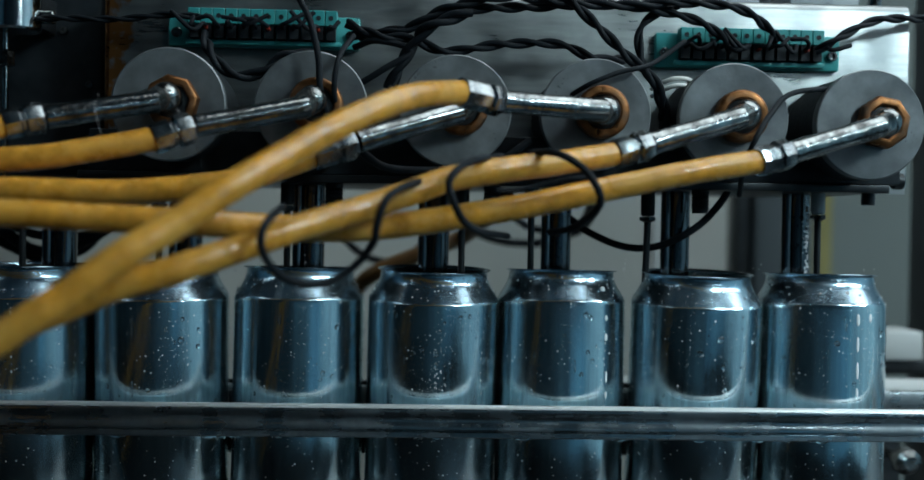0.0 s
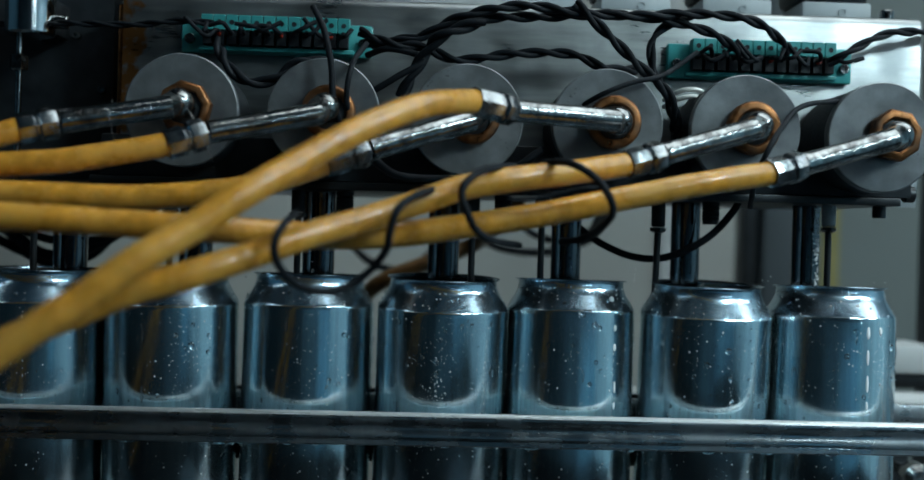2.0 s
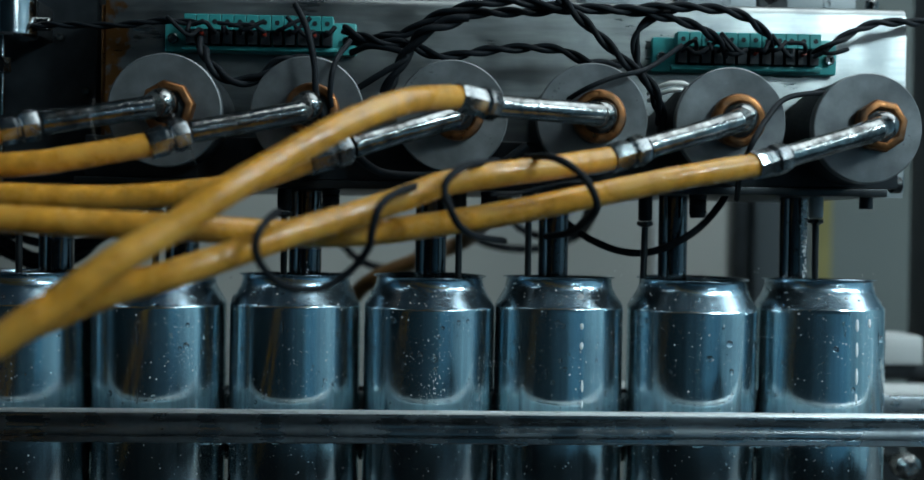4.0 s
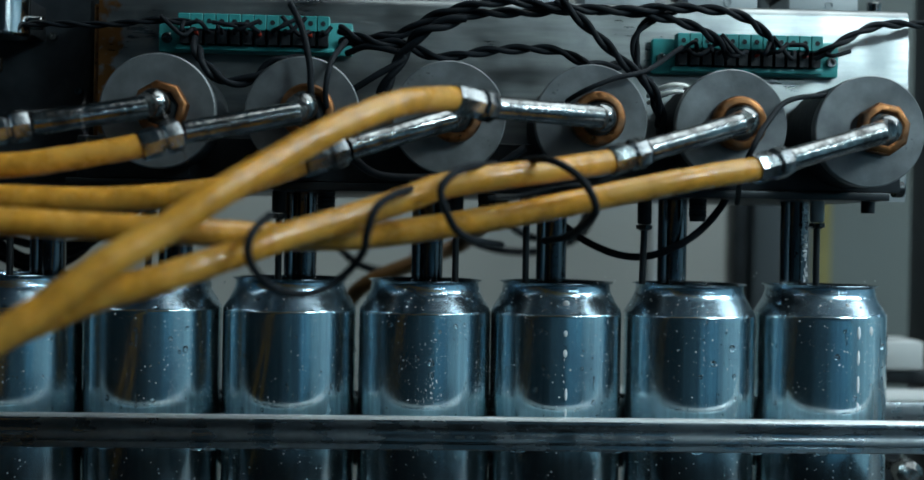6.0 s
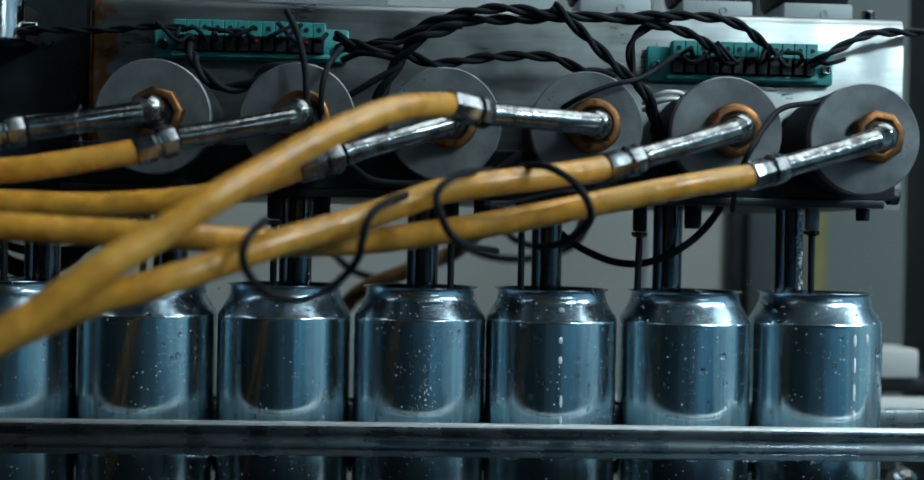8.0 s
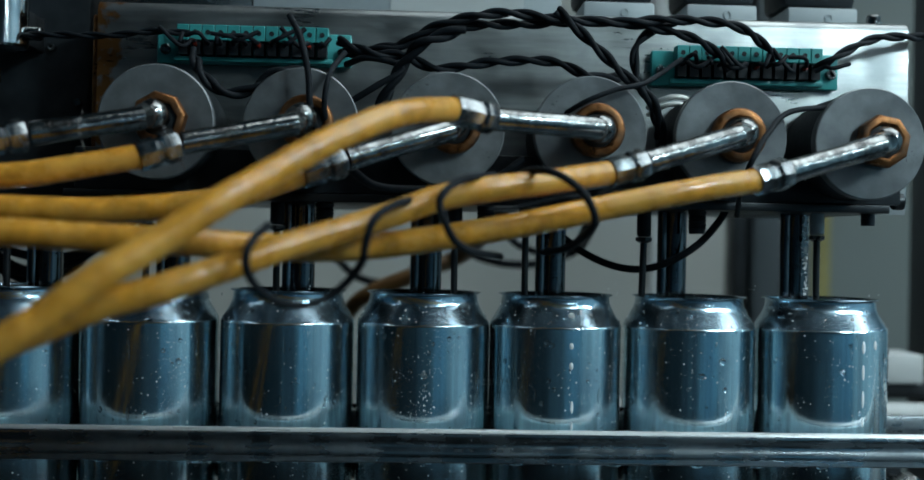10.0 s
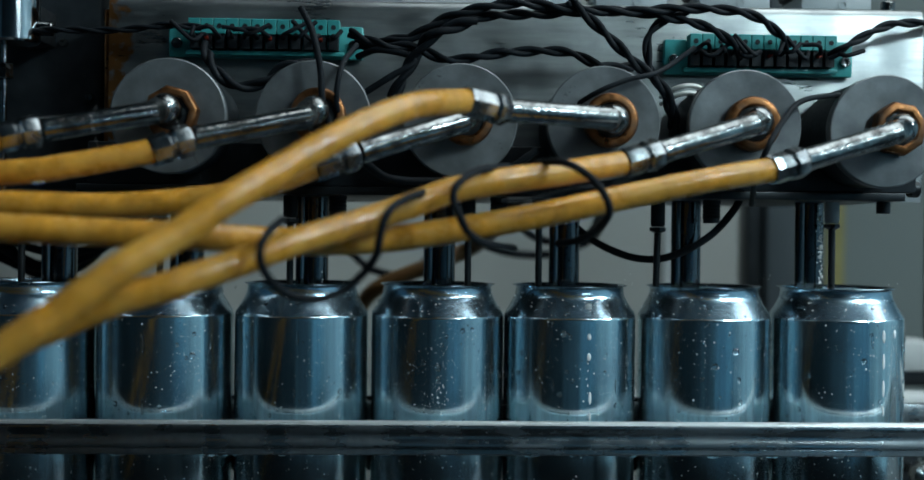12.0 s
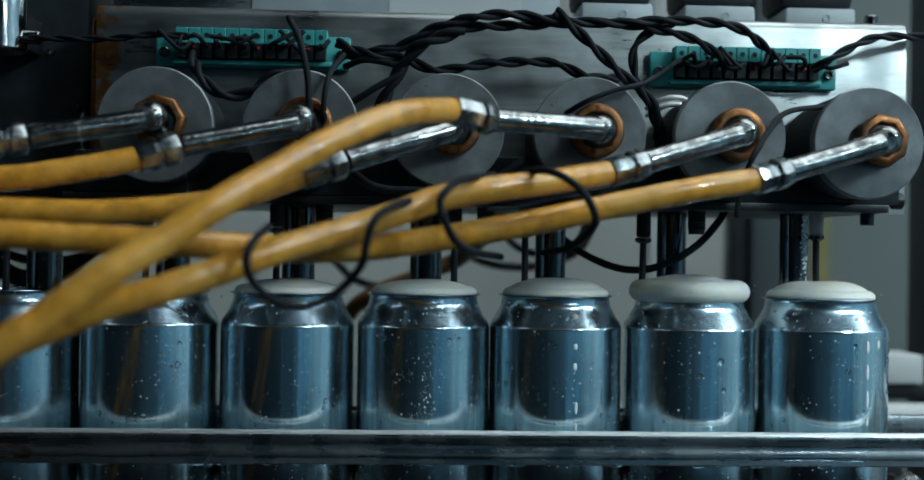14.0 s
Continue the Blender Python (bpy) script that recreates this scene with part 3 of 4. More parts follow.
# ---- valves with copper nuts ----
VALVES = [(-0.1235, 0.1995), (-0.0580, 0.1995), (0.0088, 0.1992), (0.0745, 0.1990), (0.1400, 0.1983), (0.2055, 0.1970)]
for k, (x, z) in enumerate(VALVES):
    v = thing("solenoid_valve", "round black solenoid valve with a machined steel face and copper nut", "valve", (x, 0.0035, z), "valves on the filler head")
    R = 0.0262
    m = facing(0, 0, 0)
    part("coil_body", turned([(0, 0), (R - 0.003, 0), (R - 0.0025, 0.006), (R - 0.001, 0.0065), (R - 0.001, 0.0470), (0, 0.0470)], m, 56), BLACK, v)
    part("end_disc", turned([(0, 0.0472), (R - 0.0004, 0.0472), (R, 0.0476), (R, 0.0524), (R - 0.0006, 0.0530), (0.0100, 0.0530), (0.0100, 0.0520), (0, 0.0520)], m, 72), FACE, v, "machined steel end disc")
    nx, nz = (0.0045 if k == 5 else 0.0025), 0.0008
    turn = [8, 24, 15, 3, 20, 12][k]
    m2 = Matrix.Translation((nx, 0, nz)) @ facing(0, 0, 0) @ Matrix.Rotation(radians(turn), 4, "Z")
    hexa = turned([(0.0082, 0.0531), (0.0118, 0.0531), (0.0125, 0.0538), (0.0125, 0.0582), (0.0119, 0.0594), (0.0112, 0.0598), (0.0090, 0.0598), (0.0082, 0.0590)], m2, 8 if k in (0, 5) else 32, True)
    part("copper_nut", hexa, COPPER, v, "worn copper nut")
    part("seal_ring", turned([(0.0052, 0.0531), (0.0081, 0.0531), (0.0081, 0.0572), (0.0052, 0.0580)], m2, 32, True), DARK, v)

# ---- hoses with steel fittings ----
HOSES = [
    # elbow, stem end, hose line
    ((0.2075, 0.1968), (0.192, -0.085, 0.192), (0.150, -0.100, 0.1795), [(0.134, -0.107, 0.1750), (0.106, -0.115, 0.170), (0.073, -0.120, 0.163), (0.037, -0.125, 0.155), (0.004, -0.130, 0.149), (-0.024, -0.135, 0.145), (-0.046, -0.140, 0.144), (-0.066, -0.145, 0.1445), (-0.097, -0.155, 0.146), (-0.127, -0.160, 0.147), (-0.157, -0.165, 0.148), (-0.30, -0.18, 0.150), (-0.62, -0.20, 0.10)]),
    ((0.1422, 0.1992), (0.130, -0.085, 0.1945), (0.090, -0.100, 0.182), [(0.074, -0.107, 0.177), (0.047, -0.120, 0.172), (0.022, -0.130, 0.168), (0.003, -0.135, 0.164), (-0.010, -0.140, 0.159), (-0.032, -0.150, 0.151), (-0.053, -0.165, 0.144), (-0.072, -0.175, 0.1365), (-0.090, -0.185, 0.130), (-0.109, -0.190, 0.124), (-0.127, -0.195, 0.116), (-0.144, -0.200, 0.108), (-0.25, -0.21, 0.055), (-0.55, -0.22, -0.05)]),
    ((0.0775, 0.1992), (0.069, -0.085, 0.1975), (0.026, -0.100, 0.1985), [(0.009, -0.115, 0.2002), (-0.011, -0.140, 0.1955), (-0.032, -0.160, 0.185), (-0.052, -0.175, 0.172), (-0.070, -0.190, 0.159), (-0.087, -0.200, 0.146), (-0.104, -0.210, 0.134), (-0.120, -0.215, 0.121), (-0.137, -0.220, 0.109), (-0.24, -0.235, 0.035), (-0.50, -0.24, -0.09)]),
    ((0.0115, 0.2000), (0.006, -0.080, 0.1945), (-0.034, -0.100, 0.1805), [(-0.051, -0.107, 0.1740), (-0.070, -0.115, 0.166), (-0.088, -0.120, 0.161), (-0.126, -0.125, 0.157), (-0.170, -0.130, 0.157), (-0.30, -0.14, 0.157), (-0.62, -0.16, 0.12)]),
    ((-0.0555, 0.2012), (-0.060, -0.085, 0.1955), (-0.101, -0.100, 0.1855), [(-0.116, -0.107, 0.1795), (-0.145, -0.115, 0.173), (-0.174, -0.120, 0.169), (-0.30, -0.13, 0.160), (-0.62, -0.15, 0.14)]),
    ((-0.1205, 0.2012), (-0.124, -0.085, 0.1965), (-0.162, -0.100, 0.188), [(-0.176, -0.107, 0.184), (-0.203, -0.115, 0.177), (-0.32, -0.13, 0.165), (-0.62, -0.15, 0.15)]),
]
for (ex, ez), stem, neck, line in HOSES:
    h = thing("fill_hose", "translucent amber hose clamped to a bright steel fitting", "hose", group="amber filler hoses")
    bm = bmesh.new()
    rod(bm, (ex, -0.0540, ez), (ex, -0.0630, ez), 0.0050, 24, None, 0.0006)
    bend = glide([(ex, -0.058, ez), (ex - 0.0005, -0.0640, ez), (ex - 0.003, -0.0685, ez - 0.0008), (ex * 0.45 + stem[0] * 0.55, -0.0750, ez * 0.45 + stem[2] * 0.55), stem], 8)
    sweep(bm, bend, 0.0052, 20)
    bmesh.ops.create_uvsphere(bm, u_segments=24, v_segments=14, radius=0.0066, matrix=Matrix.Translation((ex - 0.0008, -0.0648, ez)))
    part("elbow", bm, CHROME, h, "bright steel elbow", 50)
    m, n = along(stem, neck)
    prof = [(0, -0.004), (0.0050, -0.004)]
    prof += [(0.0050, n * 0.2), (0.0048, n * 0.5), (0.0049, n * 0.8)]
    part("stem", turned(prof + [(0.0049, n), (0, n)], m, 24), CHROME, h, "bright steel stem")
    m, n = along(neck, line[0])
    part("ferrule", turned([(0, 0.0010), (0.0050, 0.0010), (0.0064, 0.0018), (0.0068, 0.0026), (0.0068, 0.0080), (0.0060, 0.0088), (0.0053, 0.0092), (0.0053, 0.0104), (0.0063, 0.0110), (0.0063, n + 0.0006), (0.0060, n + 0.0012), (0, n + 0.0012)], m, 8), WORN, h, "crimped steel ferrule", 28)
    path = [Vector(neck) + (Vector(line[0]) - Vector(neck)) * 0.97] + line
    part("hose", sweep(bmesh.new(), dense(glide(path, 10), 0.004), 0.0051, 18, wobble=0.03), HOSE, h, "translucent amber tube", 80)

# ---- fill tubes and level probes ----
TUBES = [-0.1905, -0.1265, -0.0635, 0.0013, 0.0652, 0.1280, 0.1920]
for k, x in enumerate(TUBES):
    t = thing("fill_tube", "wet dark steel fill tube reaching into a can", "tube", (x, 0.014, 0), "fill tubes")
    part("pipe", turned([(0, 0.1654), (0.0066, 0.1654), (0.0066, 0.060), (0.0056, 0.060), (0.0056, 0.164), (0, 0.164)], pose(0.001, 0, 0), 32), TUBE, t)
    part("vent_pipe", turned([(0, 0.1654), (0.0026, 0.1654), (0.0026, 0.062), (0, 0.062)], pose(-0.0060, -0.0045, 0), 20), TUBE, t)
    bm = bmesh.new()
    rnd = random.Random(90 + k)
    for _ in range(26):
        a = rnd.uniform(-0.9, 0.9)
        bmesh.ops.create_icosphere(bm, subdivisions=1, radius=rnd.uniform(0.0003, 0.0007), matrix=Matrix.Translation((0.001 + 0.0066 * math.sin(a), -0.0066 * math.cos(a), rnd.uniform(0.124, 0.162))))
    part("condensation", bm, WATER, t, "beads of water", 60)["kind"] = "stuff"
# white beads for the sparkle of water on the last tube
bm = bmesh.new()
rnd = random.Random(31)
for _ in range(120):
    a, z = rnd.gauss(0.55, 0.18), rnd.uniform(0.123, 0.164)
    bmesh.ops.create_icosphere(bm, subdivisions=1, radius=rnd.uniform(0.0002, 0.00055), matrix=Matrix.Translation((0.001 + 0.0066 * math.sin(a), -0.0066 * math.cos(a), z)))
bmesh.ops.create_icosphere(bm, subdivisions=2, radius=0.0011, matrix=Matrix.Translation((0.0045, -0.0060, 0.1425)))
part("fine_spray", bm, BEAD, t, "fine splashes, milky white for their glints", 60)["kind"] = "stuff"
PROBES = [(-0.205, 1), (-0.1375, 1), (-0.0735, 1), (0.0148, 1), (0.0502, 0), (0.1100, 2), (0.1985, 3)]
for x, kind in PROBES:
    p = thing("level_probe", "thin steel level probe under a black holder", "probe", (x, -0.002, 0), "level probes")
    low = 0.152 if kind == 2 else 0.1545
    hw = 0.0036
    mat = GREYBOX if kind == 3 else BLACK
    part("holder", turned([(0, 0.1654), (hw, 0.1654), (hw, low + 0.001), (hw - 0.0008, low), (0, low)], None, 20), mat, p, "grey holder" if kind == 3 else "")
    part("collar", turned([(0, low - 0.0002), (0.0042, low - 0.0002), (0.0042, low - 0.0020), (0.0024, low - 0.0030), (0, low - 0.003)], None, 8), DARK, p)
    lean = -0.0018 if kind == 2 else (0.0 if kind != 3 else 0.0002)
    part("probe_rod", rod(bmesh.new(), (0, 0, low - 0.002), (lean, 0, 0.075), 0.0017, 14), DARK, p)
for x in (0.1365, -0.0500, -0.1100, 0.0300):
    s = thing("sensor_stub", "short black threaded sensor stub under the head", "sensor", (x, -0.004, 0), "sensor stubs")
    part("stub", turned([(0, 0.1654), (0.0046, 0.1654)] + [(0.0046 - 0.0005 * (q % 2), 0.164 - q * 0.0009) for q in range(10)] + [(0.004, 0.154), (0, 0.154)], None, 20), BLACK, s)


# ---- terminal blocks ----
def terminal_block(x0, x1, z0, z1, cols, seed):
    rnd = random.Random(seed)
    t = thing("terminal_block", "teal plastic terminal block crowded with black wires", "connector", ((x0 + x1) / 2, 0.0036, (z0 + z1) / 2), "terminal blocks")
    w, h = (x1 - x0) / 2, (z1 - z0) / 2
    part("base", boxed(-w, w, -0.0045, 0.0, -h, h, 0.0012), TEAL, t)
    socket_bolt(t, -w + 0.0045, -0.0046, -0.0015)
    socket_bolt(t, w - 0.0045, -0.0046, -0.0015)
    span = 2 * w - 0.022
    step = span / cols
    for c in range(cols):
        cx = -span / 2 + step * (c + 0.5)
        bm = boxed(cx - step / 2 + 0.00015, cx + step / 2 - 0.00015, -0.0125, -0.0047, h - 0.0060, h + 0.0016, 0.0003, 1)
        plug = part("terminal", bm, TEAL, t)
        part("screw_hole", turned([(0, 0), (0.00125, 0), (0.00125, 0.0006), (0, 0.0006)], facing(cx, -0.0122, h - 0.0022), 12), BLACK, plug)
        part("wire_slot", boxed(cx - step * 0.36, cx + step * 0.36, -0.0112, -0.0047, -h * 0.55, h - 0.0062), BLACK, t)
    bm = boxed(-span / 2 - 0.002, span / 2 + 0.002, -0.0080, -0.0047, -h * 0.9, -h * 0.60, 0.0008)
    part("lower_lip", bm, TEAL, t)
    for c in range(cols):
        cx = -span / 2 + step * (c + 0.5)
        if rnd.random() < 0.85:
            d = rnd.uniform(-0.010, 0.010)
            bm = sweep(bmesh.new(), glide([(cx, -0.0105, h * 0.1), (cx + d * 0.1, -0.0170, h * 0.15), (cx + d * 0.6, -0.0215, rnd.uniform(-0.3, 0.5) * h), (cx + d * 1.8, -0.0200, rnd.uniform(-0.2, 1.0) * h)], 6), 0.0011, 8)
            part("wire_tail", bm, RUBBER, t, "", 80)
    for c in (1, cols // 2, cols - 2):
        cx = -span / 2 + step * (c + 0.5)
        part("wire_end", rod(bmesh.new(), (cx, -0.0113, 0), (cx, -0.0150, 0.0003), 0.0009, 10), RED, t, "red wire end")
    return t


terminal_block(-0.1345, -0.0385, 0.2335, 0.2500, 12, 3)
terminal_block(0.1125, 0.2085, 0.2285, 0.2465, 12, 8)

# ---- things on top of the head ----
for x in (0.0835, 0.1385, 0.1930):
    g = thing("valve_actuator", "grey moulded plastic actuator block on the filler head", "actuator", (x + 0.017, 0.034, 0.2649), "actuator blocks")
    part("housing", boxed(-0.019, 0.019, -0.008, 0.030, 0.0, 0.0115, 0.0015), GREYBOX, g)
    part("port_plug", turned([(0.0016, 0), (0.0022, 0), (0.0022, 0.0005), (0.0016, 0.0005)], facing(0.003, -0.0081, 0.0058), 20, True), GREYBOX, g)
    part("cap", boxed(-0.021, 0.019, -0.006, 0.030, 0.0118, 0.030, 0.004), BLACK, g, "black rubber cap")
bar = thing("cable_trunking", "long light grey trunking lying on the filler head", "trunking", (0, 0, 0))
part("channel", boxed(-0.092, 0.070, 0.028, 0.075, 0.2649, 0.292, 0.001), GREYBOX, bar)
part("end_piece", boxed(-0.164, -0.0925, 0.030, 0.075, 0.2649, 0.290, 0.001), STEEL, bar)
part("label_strip", boxed(-0.02, 0.05, 0.0276, 0.0279, 0.268, 0.288), WHITE, bar)

# ---- behind the machine ----
back = thing("machine_enclosure", "grey painted sheet-metal enclosure behind the filler", "enclosure", (0, 0, 0))
part("sheet", boxed(-1.6, 0.36, 0.62, 0.63, GROUND, 1.2, 0.002), PANEL, back)
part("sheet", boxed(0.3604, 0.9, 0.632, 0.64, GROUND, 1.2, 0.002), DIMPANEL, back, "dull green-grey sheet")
part("edge_tape", boxed(0.428, 0.447, 0.6305, 0.6316, GROUND, 1.2), YELLOW, back, "faded yellow marking strip", 0)
part("seam_strip", boxed(0.245, 0.262, 0.612, 0.6195, GROUND, 1.2, 0.002), WHITE, back)
post = thing("frame_post", "dark blue-grey steel post behind the filler", "post", (0, 0, 0), "machine posts")
part("profile", boxed(0.309, 0.349, 0.46, 0.50, GROUND, 1.2, 0.003), POST, post)
part("profile_flange", boxed(0.2935, 0.3085, 0.47, 0.50, GROUND, 1.2, 0.002), DARK, post)
post = thing("frame_post", "blue-grey steel corner post beside the filler", "post", (0, 0, 0), "machine posts")
part("profile", boxed(0.396, 0.47, 0.27, 0.33, GROUND, 1.2, 0.004), POST, post)
part("edge_strip", boxed(0.412, 0.47, 0.262, 0.2695, GROUND, 1.2, 0.001), GREYBOX, post)
dark = thing("control_cabinet", "black control cabinet beside the filler head", "cabinet", (0, 0, 0))
part("shell", boxed(-0.75, -0.180, 0.045, 0.30, 0.168, 0.75, 0.004), BLACK, dark)
part("hanger", boxed(-0.70, -0.66, 0.31, 0.34, GROUND, 0.75, 0.002), DARK, dark)
for z in (0.218, 0.247):
    socket_bolt(dark, -0.186 if z < 0.23 else -0.2, 0.0448, z, 0.0022)

box_back = thing("bearing_block", "white plastic bearing block on a dark bracket", "bearing block", (0, 0, 0))
part("block", boxed(0.300, 0.346, 0.19, 0.23, 0.0565, 0.0765, 0.0018), WHITE, box_back)
part("bracket", boxed(0.280, 0.420, 0.195, 0.235, 0.046, 0.0562, 0.001), DARK, box_back)
part("foot", boxed(0.36, 0.40, 0.20, 0.23, GROUND, 0.0458, 0.001), DARK, box_back)
roll = thing("cross_tube", "pale steel cross tube behind the conveyor", "tube", (0, 0, 0))
part("tube", rod(bmesh.new(), (0.10, 0.165, 0.0392), (0.60, 0.165, 0.0392), 0.0080, 28), WHITE, roll)
part("stand", boxed(0.56, 0.59, 0.174, 0.19, GROUND, 0.045, 0.001), DARK, roll)
knob = thing("clamp_knob", "bright steel clamp knob on the rail support", "knob", (0.272, 0.05, 0.016))
part("knob_head", turned([(0, 0.006), (0.004, 0.006), (0.0075, 0.003), (0.0080, -0.004), (0.0060, -0.010), (0, -0.010)], facing(0, 0, 0), 10), CHROME, knob, "", 25)
part("spindle", rod(bmesh.new(), (0, 0.010, 0), (0, 0.035, 0), 0.003, 14), CHROME, knob)
part("support", boxed(-0.012, 0.012, 0.035, 0.047, -0.916, 0.02, 0.001), DARK, knob)

cyl = thing("air_cylinder", "upright chrome air cylinder with a thin threaded rod", "cylinder", (0, 0, 0))
part("barrel", rod(bmesh.new(), (-0.2120, 0.006, 0.2400), (-0.2120, 0.006, 0.2680), 0.0122, 40, None, 0.0012), POLISHED, cyl)
part("end_fitting", rod(bmesh.new(), (-0.2000, 0.006, 0.2475), (-0.1930, 0.006, 0.2475), 0.0036, 16, None, 0.0005), CHROME, cyl)
part("rod", rod(bmesh.new(), (-0.2165, 0.004, 0.150), (-0.2165, 0.004, 0.2402), 0.0016, 14), CHROME, cyl)
part("lock_nut", rod(bmesh.new(), (-0.2165, 0.004, 0.222), (-0.2165, 0.004, 0.230), 0.0046, 6, None, 0.0005), CHROME, cyl)
part("clamp", boxed(-0.220, -0.204, 0.0175, 0.0446, 0.244, 0.262, 0.001), DARK, cyl)


# ---- cables ----
def cable(label, points, r=0.0013, pair=True, twist=0.030, seg=8):
    c = thing("cable" if not pair else "twisted_cable", label, "cable", group="loose control cables")
    line = dense(glide(points, 12), 0.0016 if pair else 0.003)
    if pair:
        for ph in (0, math.pi):
            part("strand", sweep(bmesh.new(), line, r, seg, twist, r * 0.9, ph), RUBBER, c, "", 80)
    else:
        part("sheath", sweep(bmesh.new(), line, r, seg + 2), RUBBER, c, "", 80)
    return c


cable('thick twisted black cable looping over the filler head', [(-0.041, -0.02, 0.238), (-0.017, -0.03, 0.239), (-0.001, -0.035, 0.247), (0.016, -0.04, 0.252), (0.036, -0.04, 0.255), (0.058, -0.04, 0.253), (0.086, -0.04, 0.252), (0.116, -0.035, 0.255), (0.146, -0.03, 0.254), (0.165, -0.018, 0.247), (0.172, -0.012, 0.241)], 0.0014, True)
cable('thick twisted black cable looping over the filler head', [(-0.038, -0.018, 0.238), (-0.012, -0.03, 0.241), (0.016, -0.035, 0.249), (0.045, -0.035, 0.251), (0.073, -0.035, 0.253), (0.099, -0.035, 0.252), (0.126, -0.028, 0.248), (0.142, -0.018, 0.242), (0.149, -0.012, 0.236)], 0.0014, True)
cable('twisted black cable sagging between the terminal blocks', [(-0.044, -0.018, 0.244), (-0.027, -0.03, 0.236), (-0.012, -0.032, 0.235), (0.004, -0.034, 0.229), (0.031, -0.034, 0.233), (0.059, -0.032, 0.234), (0.076, -0.03, 0.228), (0.094, -0.015, 0.23)], 0.0014, True)
cable('black cable dropping from the bundle to the valves', [(0.059, -0.04, 0.257), (0.073, -0.045, 0.243), (0.09, -0.045, 0.227), (0.101, -0.045, 0.218), (0.108, -0.04, 0.208), (0.115, -0.02, 0.192)], 0.0015, True)
cable('twisted black cable hanging beside the terminal block', [(0.117, -0.03, 0.255), (0.104, -0.03, 0.249), (0.098, -0.03, 0.24), (0.1, -0.032, 0.225), (0.107, -0.03, 0.214), (0.114, -0.015, 0.201)], 0.0013, True)
cable('twisted black cable leading off beside the head', [(0.286, 0.02, 0.264), (0.252, 0, 0.257), (0.225, -0.01, 0.254), (0.207, -0.016, 0.246), (0.197, -0.016, 0.24), (0.192, -0.012, 0.237)], 0.0013, True)
cable('single black wire crossing a valve face', [(0.06, -0.045, 0.206), (0.07, -0.056, 0.212), (0.084, -0.056, 0.218), (0.1, -0.05, 0.223), (0.123, -0.02, 0.239)], 0.0012, False)
cable('single black wire bent round a copper nut', [(0.2, -0.035, 0.216), (0.165, -0.058, 0.21), (0.149, -0.075, 0.198), (0.139, -0.085, 0.185), (0.139, -0.07, 0.174), (0.149, -0.03, 0.163)], 0.0013, False)
cable('black wire sagging under a terminal block', [(-0.114, -0.016, 0.237), (-0.107, -0.03, 0.225), (-0.097, -0.032, 0.216), (-0.084, -0.032, 0.217), (-0.071, -0.032, 0.226), (-0.057, -0.03, 0.226)], 0.0016, True)
cable('black wire hanging in front of a valve', [(-0.064, -0.05, 0.249), (-0.058, -0.058, 0.237), (-0.054, -0.06, 0.22), (-0.053, -0.06, 0.206), (-0.049, -0.05, 0.191)], 0.0015, False)
cable('black wire hanging in front of a valve', [(-0.04, -0.03, 0.236), (-0.045, -0.056, 0.222), (-0.047, -0.058, 0.207), (-0.045, -0.05, 0.195)], 0.0013, False)
cable('black cable reaching across from the control cabinet', [(-0.247, 0.03, 0.249), (-0.195, 0, 0.246), (-0.158, -0.008, 0.245), (-0.134, -0.012, 0.247), (-0.116, -0.014, 0.246)], 0.0010, True)
cable('black cable tie looped round an amber hose', [(0.004, -0.118, 0.166), (-0.007, -0.14, 0.163), (-0.014, -0.158, 0.16), (-0.02, -0.168, 0.155), (-0.023, -0.168, 0.146), (-0.024, -0.165, 0.14), (-0.03, -0.16, 0.132), (-0.038, -0.16, 0.126), (-0.047, -0.165, 0.124), (-0.056, -0.17, 0.127), (-0.061, -0.18, 0.134), (-0.062, -0.185, 0.141), (-0.06, -0.182, 0.147), (-0.057, -0.165, 0.152)], 0.0015, False)
cable('black cable tie looped round two amber hoses', [(0.025, -0.122, 0.174), (0.012, -0.142, 0.171), (0.005, -0.152, 0.166), (0.003, -0.154, 0.161), (0.005, -0.154, 0.155), (0.009, -0.15, 0.148), (0.016, -0.14, 0.144), (0.029, -0.11, 0.142)], 0.0015, False)
cable('black cable tie looped round two amber hoses', [(0.037, -0.118, 0.176), (0.045, -0.138, 0.175), (0.054, -0.142, 0.17), (0.059, -0.144, 0.164), (0.062, -0.143, 0.157), (0.06, -0.138, 0.152), (0.055, -0.12, 0.146), (0.046, -0.11, 0.144)], 0.0015, False)
cable('thin black wire tucked along an amber hose', [(0.022, -0.138, 0.16), (0.033, -0.138, 0.161), (0.049, -0.137, 0.165), (0.061, -0.135, 0.166)], 0.0008, False)
cable('black cable sagging below the filler head', [(0.053, 0.03, 0.163), (0.068, 0.02, 0.154), (0.083, 0.015, 0.143), (0.101, 0.01, 0.136), (0.118, 0.005, 0.137), (0.136, 0, 0.147), (0.149, 0, 0.161), (0.156, 0.005, 0.173)], 0.0019, False)
cable('dark cable looping behind the fill tubes', [(0.01, 0.092, 0.165), (0.034, 0.26, 0.142), (0.06, 0.26, 0.133), (0.091, 0.26, 0.134), (0.117, 0.26, 0.145), (0.102, 0.092, 0.167)], 0.003, False)
